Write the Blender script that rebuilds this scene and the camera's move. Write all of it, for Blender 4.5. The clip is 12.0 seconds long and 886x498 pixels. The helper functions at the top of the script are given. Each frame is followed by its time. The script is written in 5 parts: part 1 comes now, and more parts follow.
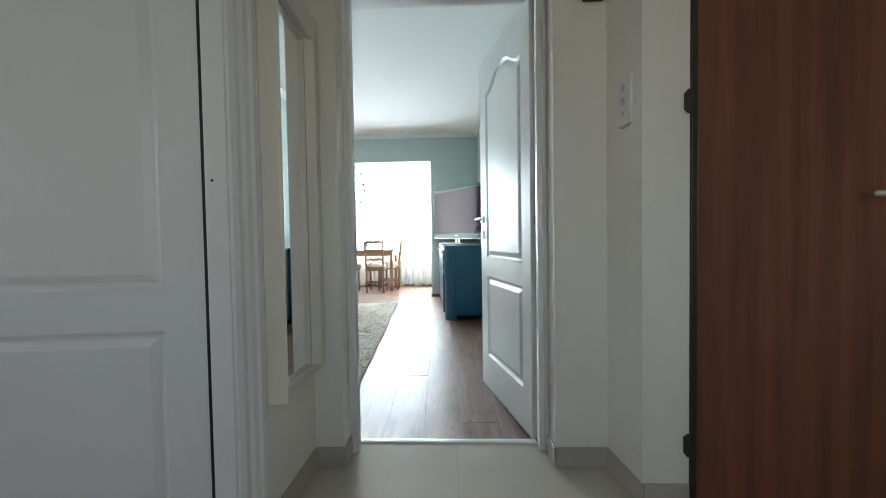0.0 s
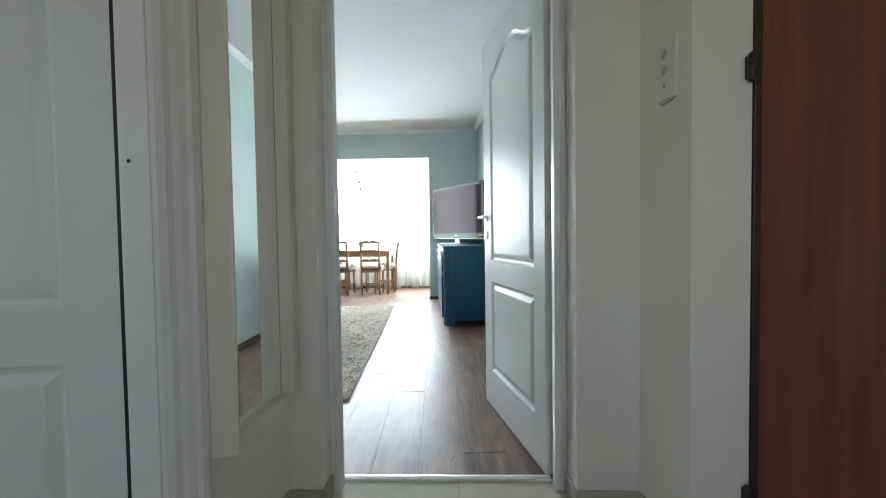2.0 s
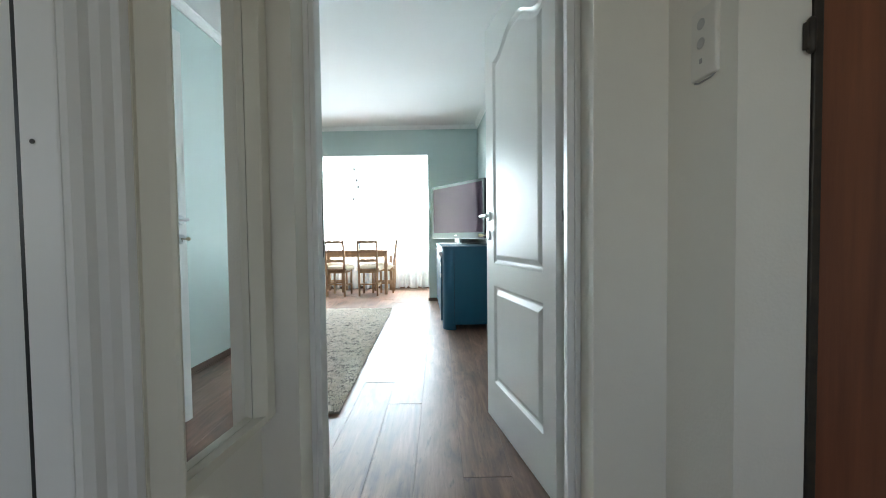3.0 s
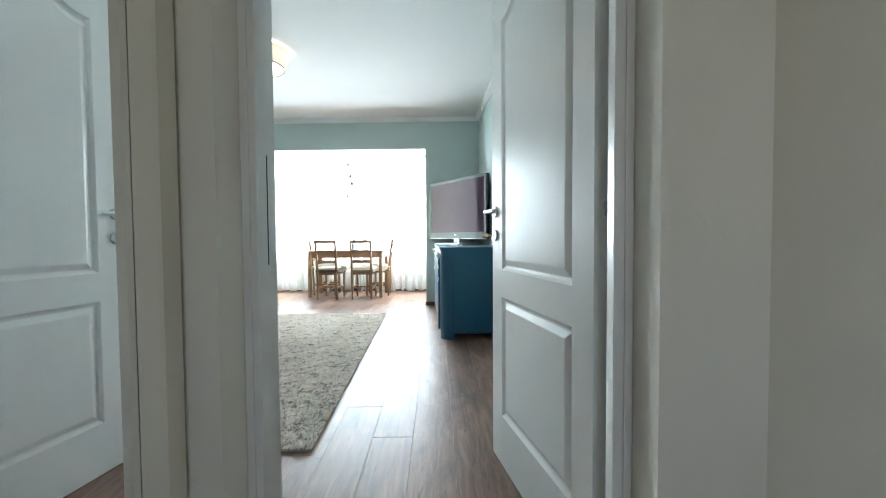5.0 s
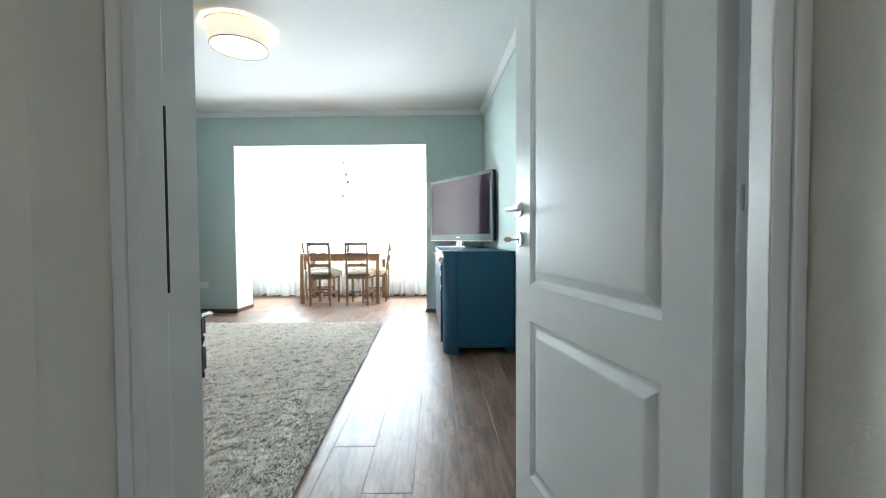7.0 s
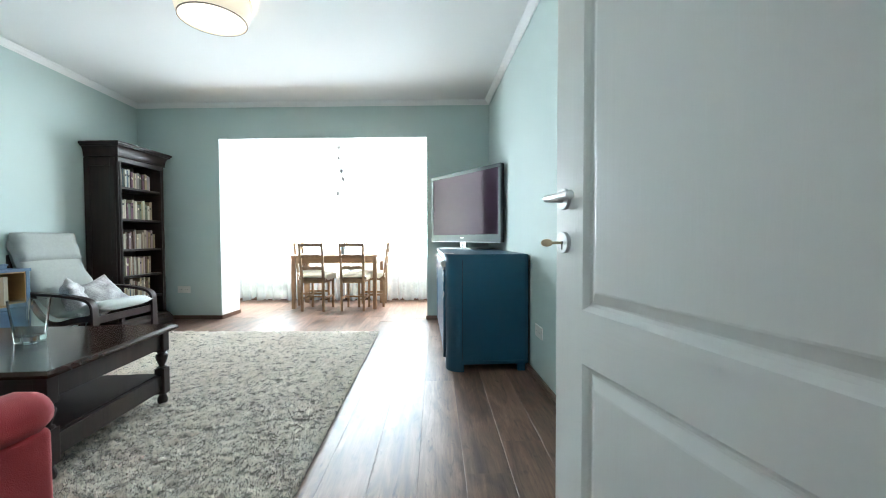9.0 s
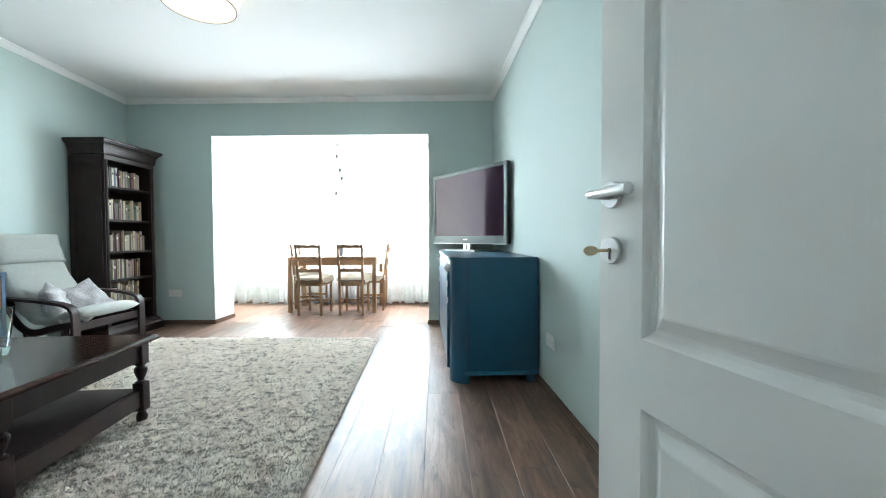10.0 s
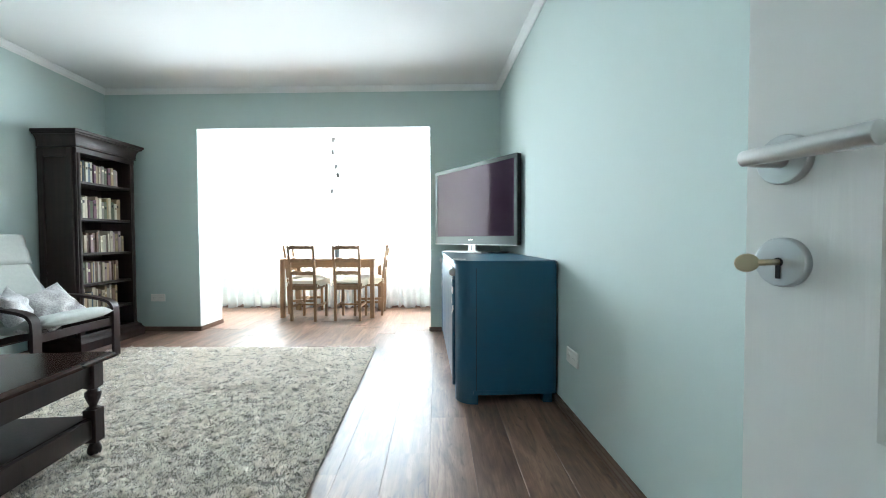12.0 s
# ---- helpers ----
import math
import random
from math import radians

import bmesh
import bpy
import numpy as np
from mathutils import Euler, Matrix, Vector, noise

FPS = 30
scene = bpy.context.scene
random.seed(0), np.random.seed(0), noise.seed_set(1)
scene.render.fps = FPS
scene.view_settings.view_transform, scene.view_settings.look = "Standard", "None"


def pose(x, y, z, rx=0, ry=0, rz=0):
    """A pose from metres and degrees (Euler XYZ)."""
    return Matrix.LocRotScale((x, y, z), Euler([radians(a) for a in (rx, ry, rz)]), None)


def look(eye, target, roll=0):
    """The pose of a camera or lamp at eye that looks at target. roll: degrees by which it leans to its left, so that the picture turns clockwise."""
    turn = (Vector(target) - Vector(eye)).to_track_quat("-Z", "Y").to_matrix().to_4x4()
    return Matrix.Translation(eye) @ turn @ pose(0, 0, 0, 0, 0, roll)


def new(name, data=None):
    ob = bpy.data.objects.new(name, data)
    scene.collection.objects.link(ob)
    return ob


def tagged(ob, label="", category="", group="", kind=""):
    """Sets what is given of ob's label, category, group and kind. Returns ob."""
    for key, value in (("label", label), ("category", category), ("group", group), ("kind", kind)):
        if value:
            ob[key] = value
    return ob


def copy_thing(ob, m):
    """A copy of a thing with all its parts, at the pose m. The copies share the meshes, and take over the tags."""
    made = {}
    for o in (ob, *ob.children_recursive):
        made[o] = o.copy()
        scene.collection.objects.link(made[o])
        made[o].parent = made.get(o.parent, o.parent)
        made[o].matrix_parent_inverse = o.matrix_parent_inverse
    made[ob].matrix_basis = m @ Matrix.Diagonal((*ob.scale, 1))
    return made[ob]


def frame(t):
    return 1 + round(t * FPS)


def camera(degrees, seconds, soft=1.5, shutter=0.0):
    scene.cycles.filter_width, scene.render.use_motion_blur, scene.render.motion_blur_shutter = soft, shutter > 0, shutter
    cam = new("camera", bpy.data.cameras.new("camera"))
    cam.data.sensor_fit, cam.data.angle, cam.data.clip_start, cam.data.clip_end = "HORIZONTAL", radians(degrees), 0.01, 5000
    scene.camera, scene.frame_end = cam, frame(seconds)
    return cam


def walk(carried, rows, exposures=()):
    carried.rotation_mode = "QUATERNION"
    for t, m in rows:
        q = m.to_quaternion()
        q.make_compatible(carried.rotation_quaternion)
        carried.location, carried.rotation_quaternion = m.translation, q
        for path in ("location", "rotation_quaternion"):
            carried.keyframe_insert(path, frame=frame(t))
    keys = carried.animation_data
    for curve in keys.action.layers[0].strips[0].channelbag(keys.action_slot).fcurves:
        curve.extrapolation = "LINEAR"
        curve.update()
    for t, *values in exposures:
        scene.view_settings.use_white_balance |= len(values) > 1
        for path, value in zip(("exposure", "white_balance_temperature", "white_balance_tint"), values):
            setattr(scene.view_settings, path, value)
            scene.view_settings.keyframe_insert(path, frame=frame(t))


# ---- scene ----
cam = camera(97.0, 12.0, soft=1.0)
PATH = [
    (0, (0.118, 0.017, 0.957), (0.058, 2.015, 0.897), -0.9),
    (0.5, (0.113, 0.074, 0.959), (0.053, 2.072, 0.897), -0.9),
    (1, (0.11, 0.144, 0.959), (0.051, 2.142, 0.896), -0.9),
    (1.5, (0.111, 0.215, 0.964), (0.055, 2.213, 0.899), -0.8),
    (2, (0.11, 0.293, 0.96), (0.057, 2.291, 0.899), -0.8),
    (2.5, (0.11, 0.375, 0.959), (0.057, 2.373, 0.897), -0.8),
    (3, (0.113, 0.469, 0.966), (0.06, 2.468, 0.901), -0.7),
    (5, (0.116, 0.85, 0.966), (0.067, 2.849, 0.9), -0.4),
    (5.5, (0.099, 0.95, 0.966), (0.056, 2.948, 0.901), -0.3),
    (6, (0.105, 1.059, 0.972), (0.057, 3.057, 0.907), -0.4),
    (6.5, (0.085, 1.142, 0.968), (0.04, 3.141, 0.909), -0.3),
    (7, (0.073, 1.236, 0.976), (0.029, 3.234, 0.917), -0.3),
    (9, (0.042, 1.634, 0.98), (-0.003, 3.633, 0.923), -0.2),
    (9.5, (0.03, 1.734, 0.984), (-0.017, 3.733, 0.927), -0.2),
    (10, (0.011, 1.827, 0.991), (-0.034, 3.825, 0.936), -0.2),
    (10.5, (0.002, 1.911, 0.99), (-0.045, 3.909, 0.934), -0.2),
    (11, (-0.007, 1.995, 0.992), (-0.052, 3.993, 0.936), -0.2),
    (11.5, (-0.017, 2.071, 0.991), (-0.063, 4.07, 0.938), -0.2),
    (12, (-0.024, 2.146, 0.992), (-0.07, 4.145, 0.939), -0.2),
]
walk(cam, [(t, look(eye, target, roll)) for t, eye, target, roll in PATH])

# ---- light ----
world = bpy.data.worlds.new("sky")
scene.world = world
world.use_nodes = True
wn = world.node_tree
sky = wn.nodes.new("ShaderNodeTexSky")
sky.sky_type, sky.sun_disc = "NISHITA", False
sky.sun_elevation, sky.sun_rotation = radians(58), radians(12)
wn.nodes["Background"].inputs[1].default_value = 0.12
wn.links.new(sky.outputs[0], wn.nodes["Background"].inputs[0])

sun = new("sun", bpy.data.lights.new("sun", "SUN"))
sun.data.energy, sun.data.angle, sun.data.color = 3.2, radians(0.5), (1.0, 0.965, 0.91)
sun.matrix_world = look((0, 0, 0), (-0.11, -0.52, -0.85))


def area(name, eye, target, w, h, watts, colour=(1, 1, 1)):
    lamp = new(name, bpy.data.lights.new(name, "AREA"))
    lamp.data.shape, lamp.data.size, lamp.data.size_y = "RECTANGLE", w, h
    lamp.data.energy, lamp.data.color = watts, colour
    lamp.matrix_world = look(eye, target)
    return lamp


scene.view_settings.exposure = 2.0
WINDOW_WATTS, HALL_WATTS, SIDE_WATTS = 90.0, 1.28, 2.15
area("window_daylight", (-1.66, 7.98, 1.5), (-1.66, 6.0, 1.35), 2.88, 1.76, WINDOW_WATTS, (0.79, 0.915, 1.0))
# added fill lamp for the hall, in an invented opening behind the camera
area("added_hall_fill", (0.60, -1.63, 1.5), (0.60, 0.0, 1.4), 0.95, 1.25, HALL_WATTS, (1.0, 0.975, 0.93))
# added cool fill from the unseen west end, evens out the hall's side wall
area("added_side_fill", (-3.67, -0.55, 1.5), (0.0, -0.35, 1.45), 0.90, 1.20, SIDE_WATTS, (0.93, 0.98, 1.0))

# ---- materials ----


def material(name, colour, rough=0.5, metal=0.0, coat=0.0, grain=0.0, scale=(8, 8, 8), second=None, bump=0.0, bump_scale=40.0,
             spread=0.0, transmission=0.0, ior=1.45, emit=0.0, sheen=0.0, detail=4.0, spec=0.5, stretch_bump=None, tint=None):
    """A surface of two tones of noise, with fine relief. grain: how far the second tone shows; spread: how far whole pieces differ."""
    m = bpy.data.materials.new(name)
    m.use_nodes = True
    n, l = m.node_tree.nodes, m.node_tree.links
    b = n["Principled BSDF"]
    b.inputs["Roughness"].default_value, b.inputs["Metallic"].default_value = rough, metal
    b.inputs["Coat Weight"].default_value, b.inputs["Coat Roughness"].default_value = coat, 0.08
    b.inputs["Transmission Weight"].default_value, b.inputs["IOR"].default_value = transmission, ior
    b.inputs["Sheen Weight"].default_value, b.inputs["Specular IOR Level"].default_value = sheen, spec
    if tint:
        b.inputs["Specular Tint"].default_value = (*tint, 1)
    col = (*colour, 1)
    b.inputs["Base Color"].default_value = col
    if emit:
        b.inputs["Emission Color"].default_value, b.inputs["Emission Strength"].default_value = col, emit
    tc = n.new("ShaderNodeTexCoord")
    mp = n.new("ShaderNodeMapping")
    mp.inputs["Scale"].default_value = scale
    spot = tc.outputs["Object"]
    if spread:
        who, shift, far = n.new("ShaderNodeObjectInfo"), n.new("ShaderNodeVectorMath"), n.new("ShaderNodeVectorMath")
        shift.operation, far.operation = "SCALE", "ADD"
        shift.inputs[0].default_value = (61.0, 37.0, 23.0)
        l.new(who.outputs["Random"], shift.inputs["Scale"])
        l.new(tc.outputs["Object"], far.inputs[0])
        l.new(shift.outputs[0], far.inputs[1])
        spot = far.outputs[0]
    l.new(spot, mp.inputs[0])
    if grain or spread:
        nz = n.new("ShaderNodeTexNoise")
        nz.inputs["Scale"].default_value, nz.inputs["Detail"].default_value, nz.inputs["Roughness"].default_value = 1.0, detail, 0.62
        l.new(mp.outputs[0], nz.inputs["Vector"])
        big = n.new("ShaderNodeTexNoise")
        big.inputs["Scale"].default_value, big.inputs["Detail"].default_value = 1.3, 2.0
        l.new(spot, big.inputs["Vector"])
        mix = n.new("ShaderNodeMix")
        mix.data_type = "RGBA"
        mix.inputs["A"].default_value = col
        mix.inputs["B"].default_value = (*(second or [c * 0.6 for c in colour]), 1)
        ramp = n.new("ShaderNodeMapRange")
        ramp.inputs["From Min"].default_value, ramp.inputs["From Max"].default_value = 0.36, 0.68
        ramp.inputs["To Max"].default_value = grain
        l.new(nz.outputs["Fac"], ramp.inputs["Value"])
        l.new(ramp.outputs["Result"], mix.inputs["Factor"])
        hsv = n.new("ShaderNodeHueSaturation")
        value = n.new("ShaderNodeMath")
        value.operation = "MULTIPLY_ADD"
        value.inputs[1].default_value, value.inputs[2].default_value = 0.14 * max(grain, 0.2), 1 - 0.07 * max(grain, 0.2)
        l.new(big.outputs["Fac"], value.inputs[0])
        if spread:
            info = n.new("ShaderNodeObjectInfo")
            add = n.new("ShaderNodeMath")
            add.operation = "MULTIPLY_ADD"
            add.inputs[1].default_value = spread
            l.new(info.outputs["Random"], add.inputs[0])
            l.new(value.outputs[0], add.inputs[2])
            less = n.new("ShaderNodeMath")
            less.operation = "SUBTRACT"
            less.inputs[1].default_value = spread / 2
            l.new(add.outputs[0], less.inputs[0])
            l.new(less.outputs[0], hsv.inputs["Value"])
        else:
            l.new(value.outputs[0], hsv.inputs["Value"])
        l.new(mix.outputs["Result"], hsv.inputs["Color"])
        l.new(hsv.outputs["Color"], b.inputs["Base Color"])
        rr = n.new("ShaderNodeMapRange")
        rr.inputs["To Min"].default_value, rr.inputs["To Max"].default_value = max(rough - 0.03, 0.02), min(rough + 0.04, 1)
        l.new(big.outputs["Fac"], rr.inputs["Value"])
        l.new(rr.outputs["Result"], b.inputs["Roughness"])
    if bump:
        bz = n.new("ShaderNodeTexNoise")
        bz.inputs["Scale"].default_value, bz.inputs["Detail"].default_value = bump_scale, 3.0
        if stretch_bump:
            mp2 = n.new("ShaderNodeMapping")
            mp2.inputs["Scale"].default_value = stretch_bump
            l.new(spot, mp2.inputs[0])
            l.new(mp2.outputs[0], bz.inputs["Vector"])
        else:
            l.new(tc.outputs["Object"], bz.inputs["Vector"])
        bp = n.new("ShaderNodeBump")
        bp.inputs["Strength"].default_value, bp.inputs["Distance"].default_value = bump, 0.004
        l.new(bz.outputs["Fac"], bp.inputs["Height"])
        l.new(bp.outputs[0], b.inputs["Normal"])
    return m


MINT = material("mint_wall_paint", (0.530, 0.632, 0.610), 0.75, grain=0.12, scale=(3, 3, 3), second=(0.505, 0.607, 0.586), bump=0.12, bump_scale=160)
WHITE_WALL = material("white_wall_paint", (0.81, 0.772, 0.695), 0.8, grain=0.2, scale=(2.5, 2.5, 2.5), second=(0.73, 0.692, 0.615), bump=0.2, bump_scale=120)
CEIL = material("ceiling_paint", (0.83, 0.83, 0.82), 0.85, grain=0.08, scale=(2, 2, 2), second=(0.8, 0.8, 0.79), bump=0.08, bump_scale=150)
PLASTER = material("white_moulding", (0.85, 0.85, 0.84), 0.6, bump=0.05, bump_scale=90)
FRAME_WHITE = material("white_frame_lacquer", (0.79, 0.78, 0.76), 0.35, coat=0.2, bump=0.06, bump_scale=60)
CREAM = material("cream_painted_wood", (0.74, 0.70, 0.60), 0.42, grain=0.1, scale=(20, 20, 3), second=(0.70, 0.66, 0.56), bump=0.06, bump_scale=50)
SUBFLOOR = material("dark_joint", (0.06, 0.038, 0.03), 0.6)
SKIRT = material("brown_skirting", (0.17, 0.105, 0.075), 0.4, grain=0.6, scale=(3, 3, 30), second=(0.09, 0.055, 0.04))
TILE = material("beige_floor_tile", (0.56, 0.52, 0.44), 0.16, coat=0.2, grain=0.25, scale=(6, 6, 6), second=(0.48, 0.45, 0.38), spread=0.05)
TILE_SKIRT = material("beige_tile_skirting", (0.46, 0.42, 0.35), 0.3, grain=0.25, scale=(9, 9, 9), second=(0.38, 0.35, 0.3), spread=0.06)
GROUT = material("grey_grout", (0.42, 0.40, 0.36), 0.9)
MAHOGANY = material("mahogany_door_foil", (0.235, 0.082, 0.040), 0.34, grain=0.9, scale=(16, 16, 0.9), second=(0.125, 0.043, 0.025), bump=0.04, bump_scale=1.0,
                    stretch_bump=(120, 120, 5), detail=8)
DARK_METAL = material("dark_metal", (0.045, 0.04, 0.035), 0.45, 0.6, grain=0.4, scale=(30, 30, 30), second=(0.09, 0.07, 0.05))
CHROME = material("satin_chrome", (0.64, 0.65, 0.66), 0.32, 1.0)
POLISHED = material("polished_chrome", (0.80, 0.81, 0.82), 0.12, 1.0)
TAG = material("grey_paper_tag", (0.11, 0.10, 0.092), 0.8)
# white stands for the bright highlights along the sideboard's carving
CARVED = material("highlight_white_carving", (0.78, 0.78, 0.76), 0.35, grain=0.4, scale=(60, 60, 60), second=(0.30, 0.36, 0.42))
BRASS = material("worn_brass", (0.62, 0.52, 0.36), 0.33, 1.0)
BLACK = material("black_plastic", (0.012, 0.012, 0.014), 0.35)
BLUE = material("petrol_blue_lacquer", (0.012, 0.091, 0.160), 0.34, coat=0.12, grain=0.3, scale=(5, 5, 1.5), second=(0.009, 0.074, 0.130), bump=0.03, bump_scale=30)
BLUE_GREY = material("blue_grey_paint", (0.075, 0.15, 0.25), 0.5, grain=0.3, scale=(7, 7, 7))
OAK = material("orange_oak", (0.42, 0.23, 0.08), 0.5, grain=0.6, scale=(3, 24, 24), second=(0.30, 0.15, 0.05))
ESPRESSO = material("espresso_stained_wood", (0.030, 0.0155, 0.0140), 0.40, coat=0.0, spec=0.42, grain=0.8, scale=(22, 22, 2.2), second=(0.014, 0.009, 0.008), bump=0.08, bump_scale=1.0,
                    stretch_bump=(110, 110, 7), detail=6)
ESPRESSO_TOP = material("espresso_table_top", (0.034, 0.0135, 0.010), 0.17, coat=0.0, spec=0.34, grain=0.8, scale=(2.2, 22, 22), second=(0.017, 0.010, 0.008), detail=6)
PINE = material("antique_stained_pine", (0.33, 0.20, 0.112), 0.42, grain=0.75, scale=(20, 20, 2.5), second=(0.21, 0.12, 0.066), spread=0.12, detail=6)
PINE_LONG = material("antique_stained_pine_board", (0.35, 0.212, 0.12), 0.36, grain=0.75, scale=(2.5, 20, 20), second=(0.23, 0.134, 0.073), spread=0.1, detail=6)
LINEN = material("off_white_linen", (0.74, 0.67, 0.56), 0.95, grain=0.3, scale=(60, 60, 60), second=(0.63, 0.56, 0.45), bump=0.3, bump_scale=300, sheen=0.2)
MINT_CLOTH = material("pale_quilted_cotton", (0.43, 0.45, 0.425), 0.95, grain=0.4, scale=(40, 40, 40), second=(0.35, 0.37, 0.345), bump=0.4, bump_scale=180, sheen=0.2)
SATIN = material("silver_patterned_satin", (0.60, 0.58, 0.58), 0.38, grain=1.0, scale=(75, 75, 75), second=(0.30, 0.285, 0.29), bump=0.45, bump_scale=70, sheen=0.3)
RED_CLOTH = material("coral_red_upholstery", (0.40, 0.030, 0.034), 0.9, grain=0.3, scale=(50, 50, 50), second=(0.32, 0.022, 0.026), bump=0.35, bump_scale=350, sheen=0.12)
SHAG = material("cream_shag_yarn", (0.97, 0.90, 0.82), 0.95, grain=0.8, scale=(30, 30, 30), second=(0.70, 0.62, 0.535), sheen=0.4)
# backing coloured darker than the yarn, so shade is painted between the locks
SHAG_BASE = material("shaded_shag_backing", (0.30, 0.275, 0.245), 0.95, grain=0.6, scale=(60, 60, 60))
INTERCOM = material("aged_cream_plastic", (0.74, 0.71, 0.65), 0.45)
INTERCOM_MARK = material("pale_grey_plastic", (0.47, 0.46, 0.44), 0.5)
SHADE = material("cream_lamp_fabric", (0.85, 0.76, 0.60), 0.9, emit=0.21)
DIFFUSER = material("opal_diffuser", (0.95, 0.90, 0.80), 0.5, emit=0.37)
TRIM = material("grey_brown_trim", (0.22, 0.18, 0.14), 0.7)
TV_FRAME = material("graphite_bezel", (0.13, 0.15, 0.155), 0.25, 0.35, coat=0.4)
SCREEN = material("plum_black_screen", (0.045, 0.025, 0.042), 0.05, ior=1.55, spec=0.5, tint=(1.0, 0.80, 0.90))
SOCKET = material("white_socket_plastic", (0.80, 0.79, 0.75), 0.35)
SOCKET_GREY = material("grey_plastic", (0.36, 0.35, 0.34), 0.5)
ALU = material("aluminium_strip", (0.74, 0.74, 0.73), 0.32, 1.0)
POT = material("blue_grey_ceramic", (0.13, 0.20, 0.25), 0.3)
TWIG = material("dry_twig", (0.30, 0.24, 0.17), 0.8)
MIRROR = material("mirror_silver", (0.93, 0.94, 0.94), 0.0, 1.0)
PVC = material("white_window_pvc", (0.82, 0.82, 0.82), 0.3)


def noise_node(n, l, vector, scale, detail=4.0, rough=0.6, twist=0.0):
    """Noise over a stretched copy of a vector."""
    mp, nz = n.new("ShaderNodeMapping"), n.new("ShaderNodeTexNoise")
    mp.inputs["Scale"].default_value = scale
    nz.inputs["Scale"].default_value, nz.inputs["Detail"].default_value = 1.0, detail
    nz.inputs["Roughness"].default_value, nz.inputs["Distortion"].default_value = rough, twist
    l.new(vector, mp.inputs[0])
    l.new(mp.outputs[0], nz.inputs["Vector"])
    return nz.outputs["Fac"]


def math_node(n, l, kind, *values):
    m = n.new("ShaderNodeMath")
    m.operation = kind
    for i, v in enumerate(values):
        if isinstance(v, (int, float)):
            m.inputs[i].default_value = v
        else:
            l.new(v, m.inputs[i])
    return m.outputs[0]


def laminate_material():
    """Rustic brown oak laminate: cloudy figure, fine pores along the board, dark flecks, and boards that differ."""
    m = bpy.data.materials.new("brown_laminate")
    m.use_nodes = True
    n, l = m.node_tree.nodes, m.node_tree.links
    b, tc, who = n["Principled BSDF"], n.new("ShaderNodeTexCoord"), n.new("ShaderNodeObjectInfo")
    shift, far = n.new("ShaderNodeVectorMath"), n.new("ShaderNodeVectorMath")
    shift.operation, far.operation = "SCALE", "ADD"
    shift.inputs[0].default_value = (61.0, 37.0, 23.0)
    l.new(who.outputs["Random"], shift.inputs["Scale"])
    l.new(tc.outputs["Object"], far.inputs[0])
    l.new(shift.outputs[0], far.inputs[1])
    at = far.outputs[0]
    cloud = noise_node(n, l, at, (7.0, 1.6, 7.0), 4.0, 0.6, 1.6)
    grain = noise_node(n, l, at, (48.0, 2.4, 48.0), 6.0, 0.65, 0.7)
    pores = noise_node(n, l, at, (230.0, 9.0, 230.0), 3.0, 0.5)
    fleck = noise_node(n, l, at, (26.0, 5.0, 26.0), 2.0, 0.5, 2.2)
    tone = math_node(n, l, "MULTIPLY_ADD", cloud, 0.95, math_node(n, l, "MULTIPLY_ADD", grain, 0.60, -0.285))
    ramp = n.new("ShaderNodeValToRGB")
    e = ramp.color_ramp.elements
    e[0].position, e[0].color = 0.22, (0.072, 0.041, 0.032, 1)
    e[1].position, e[1].color = 0.82, (0.36, 0.22, 0.155, 1)
    mid = e.new(0.52)
    mid.color = (0.196, 0.111, 0.078, 1)
    l.new(tone, ramp.inputs[0])
    hsv = n.new("ShaderNodeHueSaturation")
    dark = math_node(n, l, "SUBTRACT", 1.0, math_node(n, l, "MULTIPLY", math_node(n, l, "SMOOTH_MAX", math_node(n, l, "SUBTRACT", fleck, 0.60), 0.0, 0.02), 3.2))
    value = math_node(n, l, "MULTIPLY", dark, math_node(n, l, "MULTIPLY_ADD", who.outputs["Random"], 0.40, 0.82))
    l.new(math_node(n, l, "MULTIPLY", value, math_node(n, l, "MULTIPLY_ADD", pores, 0.22, 0.89)), hsv.inputs["Value"])
    l.new(ramp.outputs[0], hsv.inputs["Color"])
    l.new(hsv.outputs[0], b.inputs["Base Color"])
    l.new(math_node(n, l, "MULTIPLY_ADD", cloud, 0.08, 0.34), b.inputs["Roughness"])
    b.inputs["Specular IOR Level"].default_value = 0.5
    bp = n.new("ShaderNodeBump")
    bp.inputs["Strength"].default_value, bp.inputs["Distance"].default_value = 0.05, 0.002
    l.new(pores, bp.inputs["Height"])
    l.new(bp.outputs[0], b.inputs["Normal"])
    return m


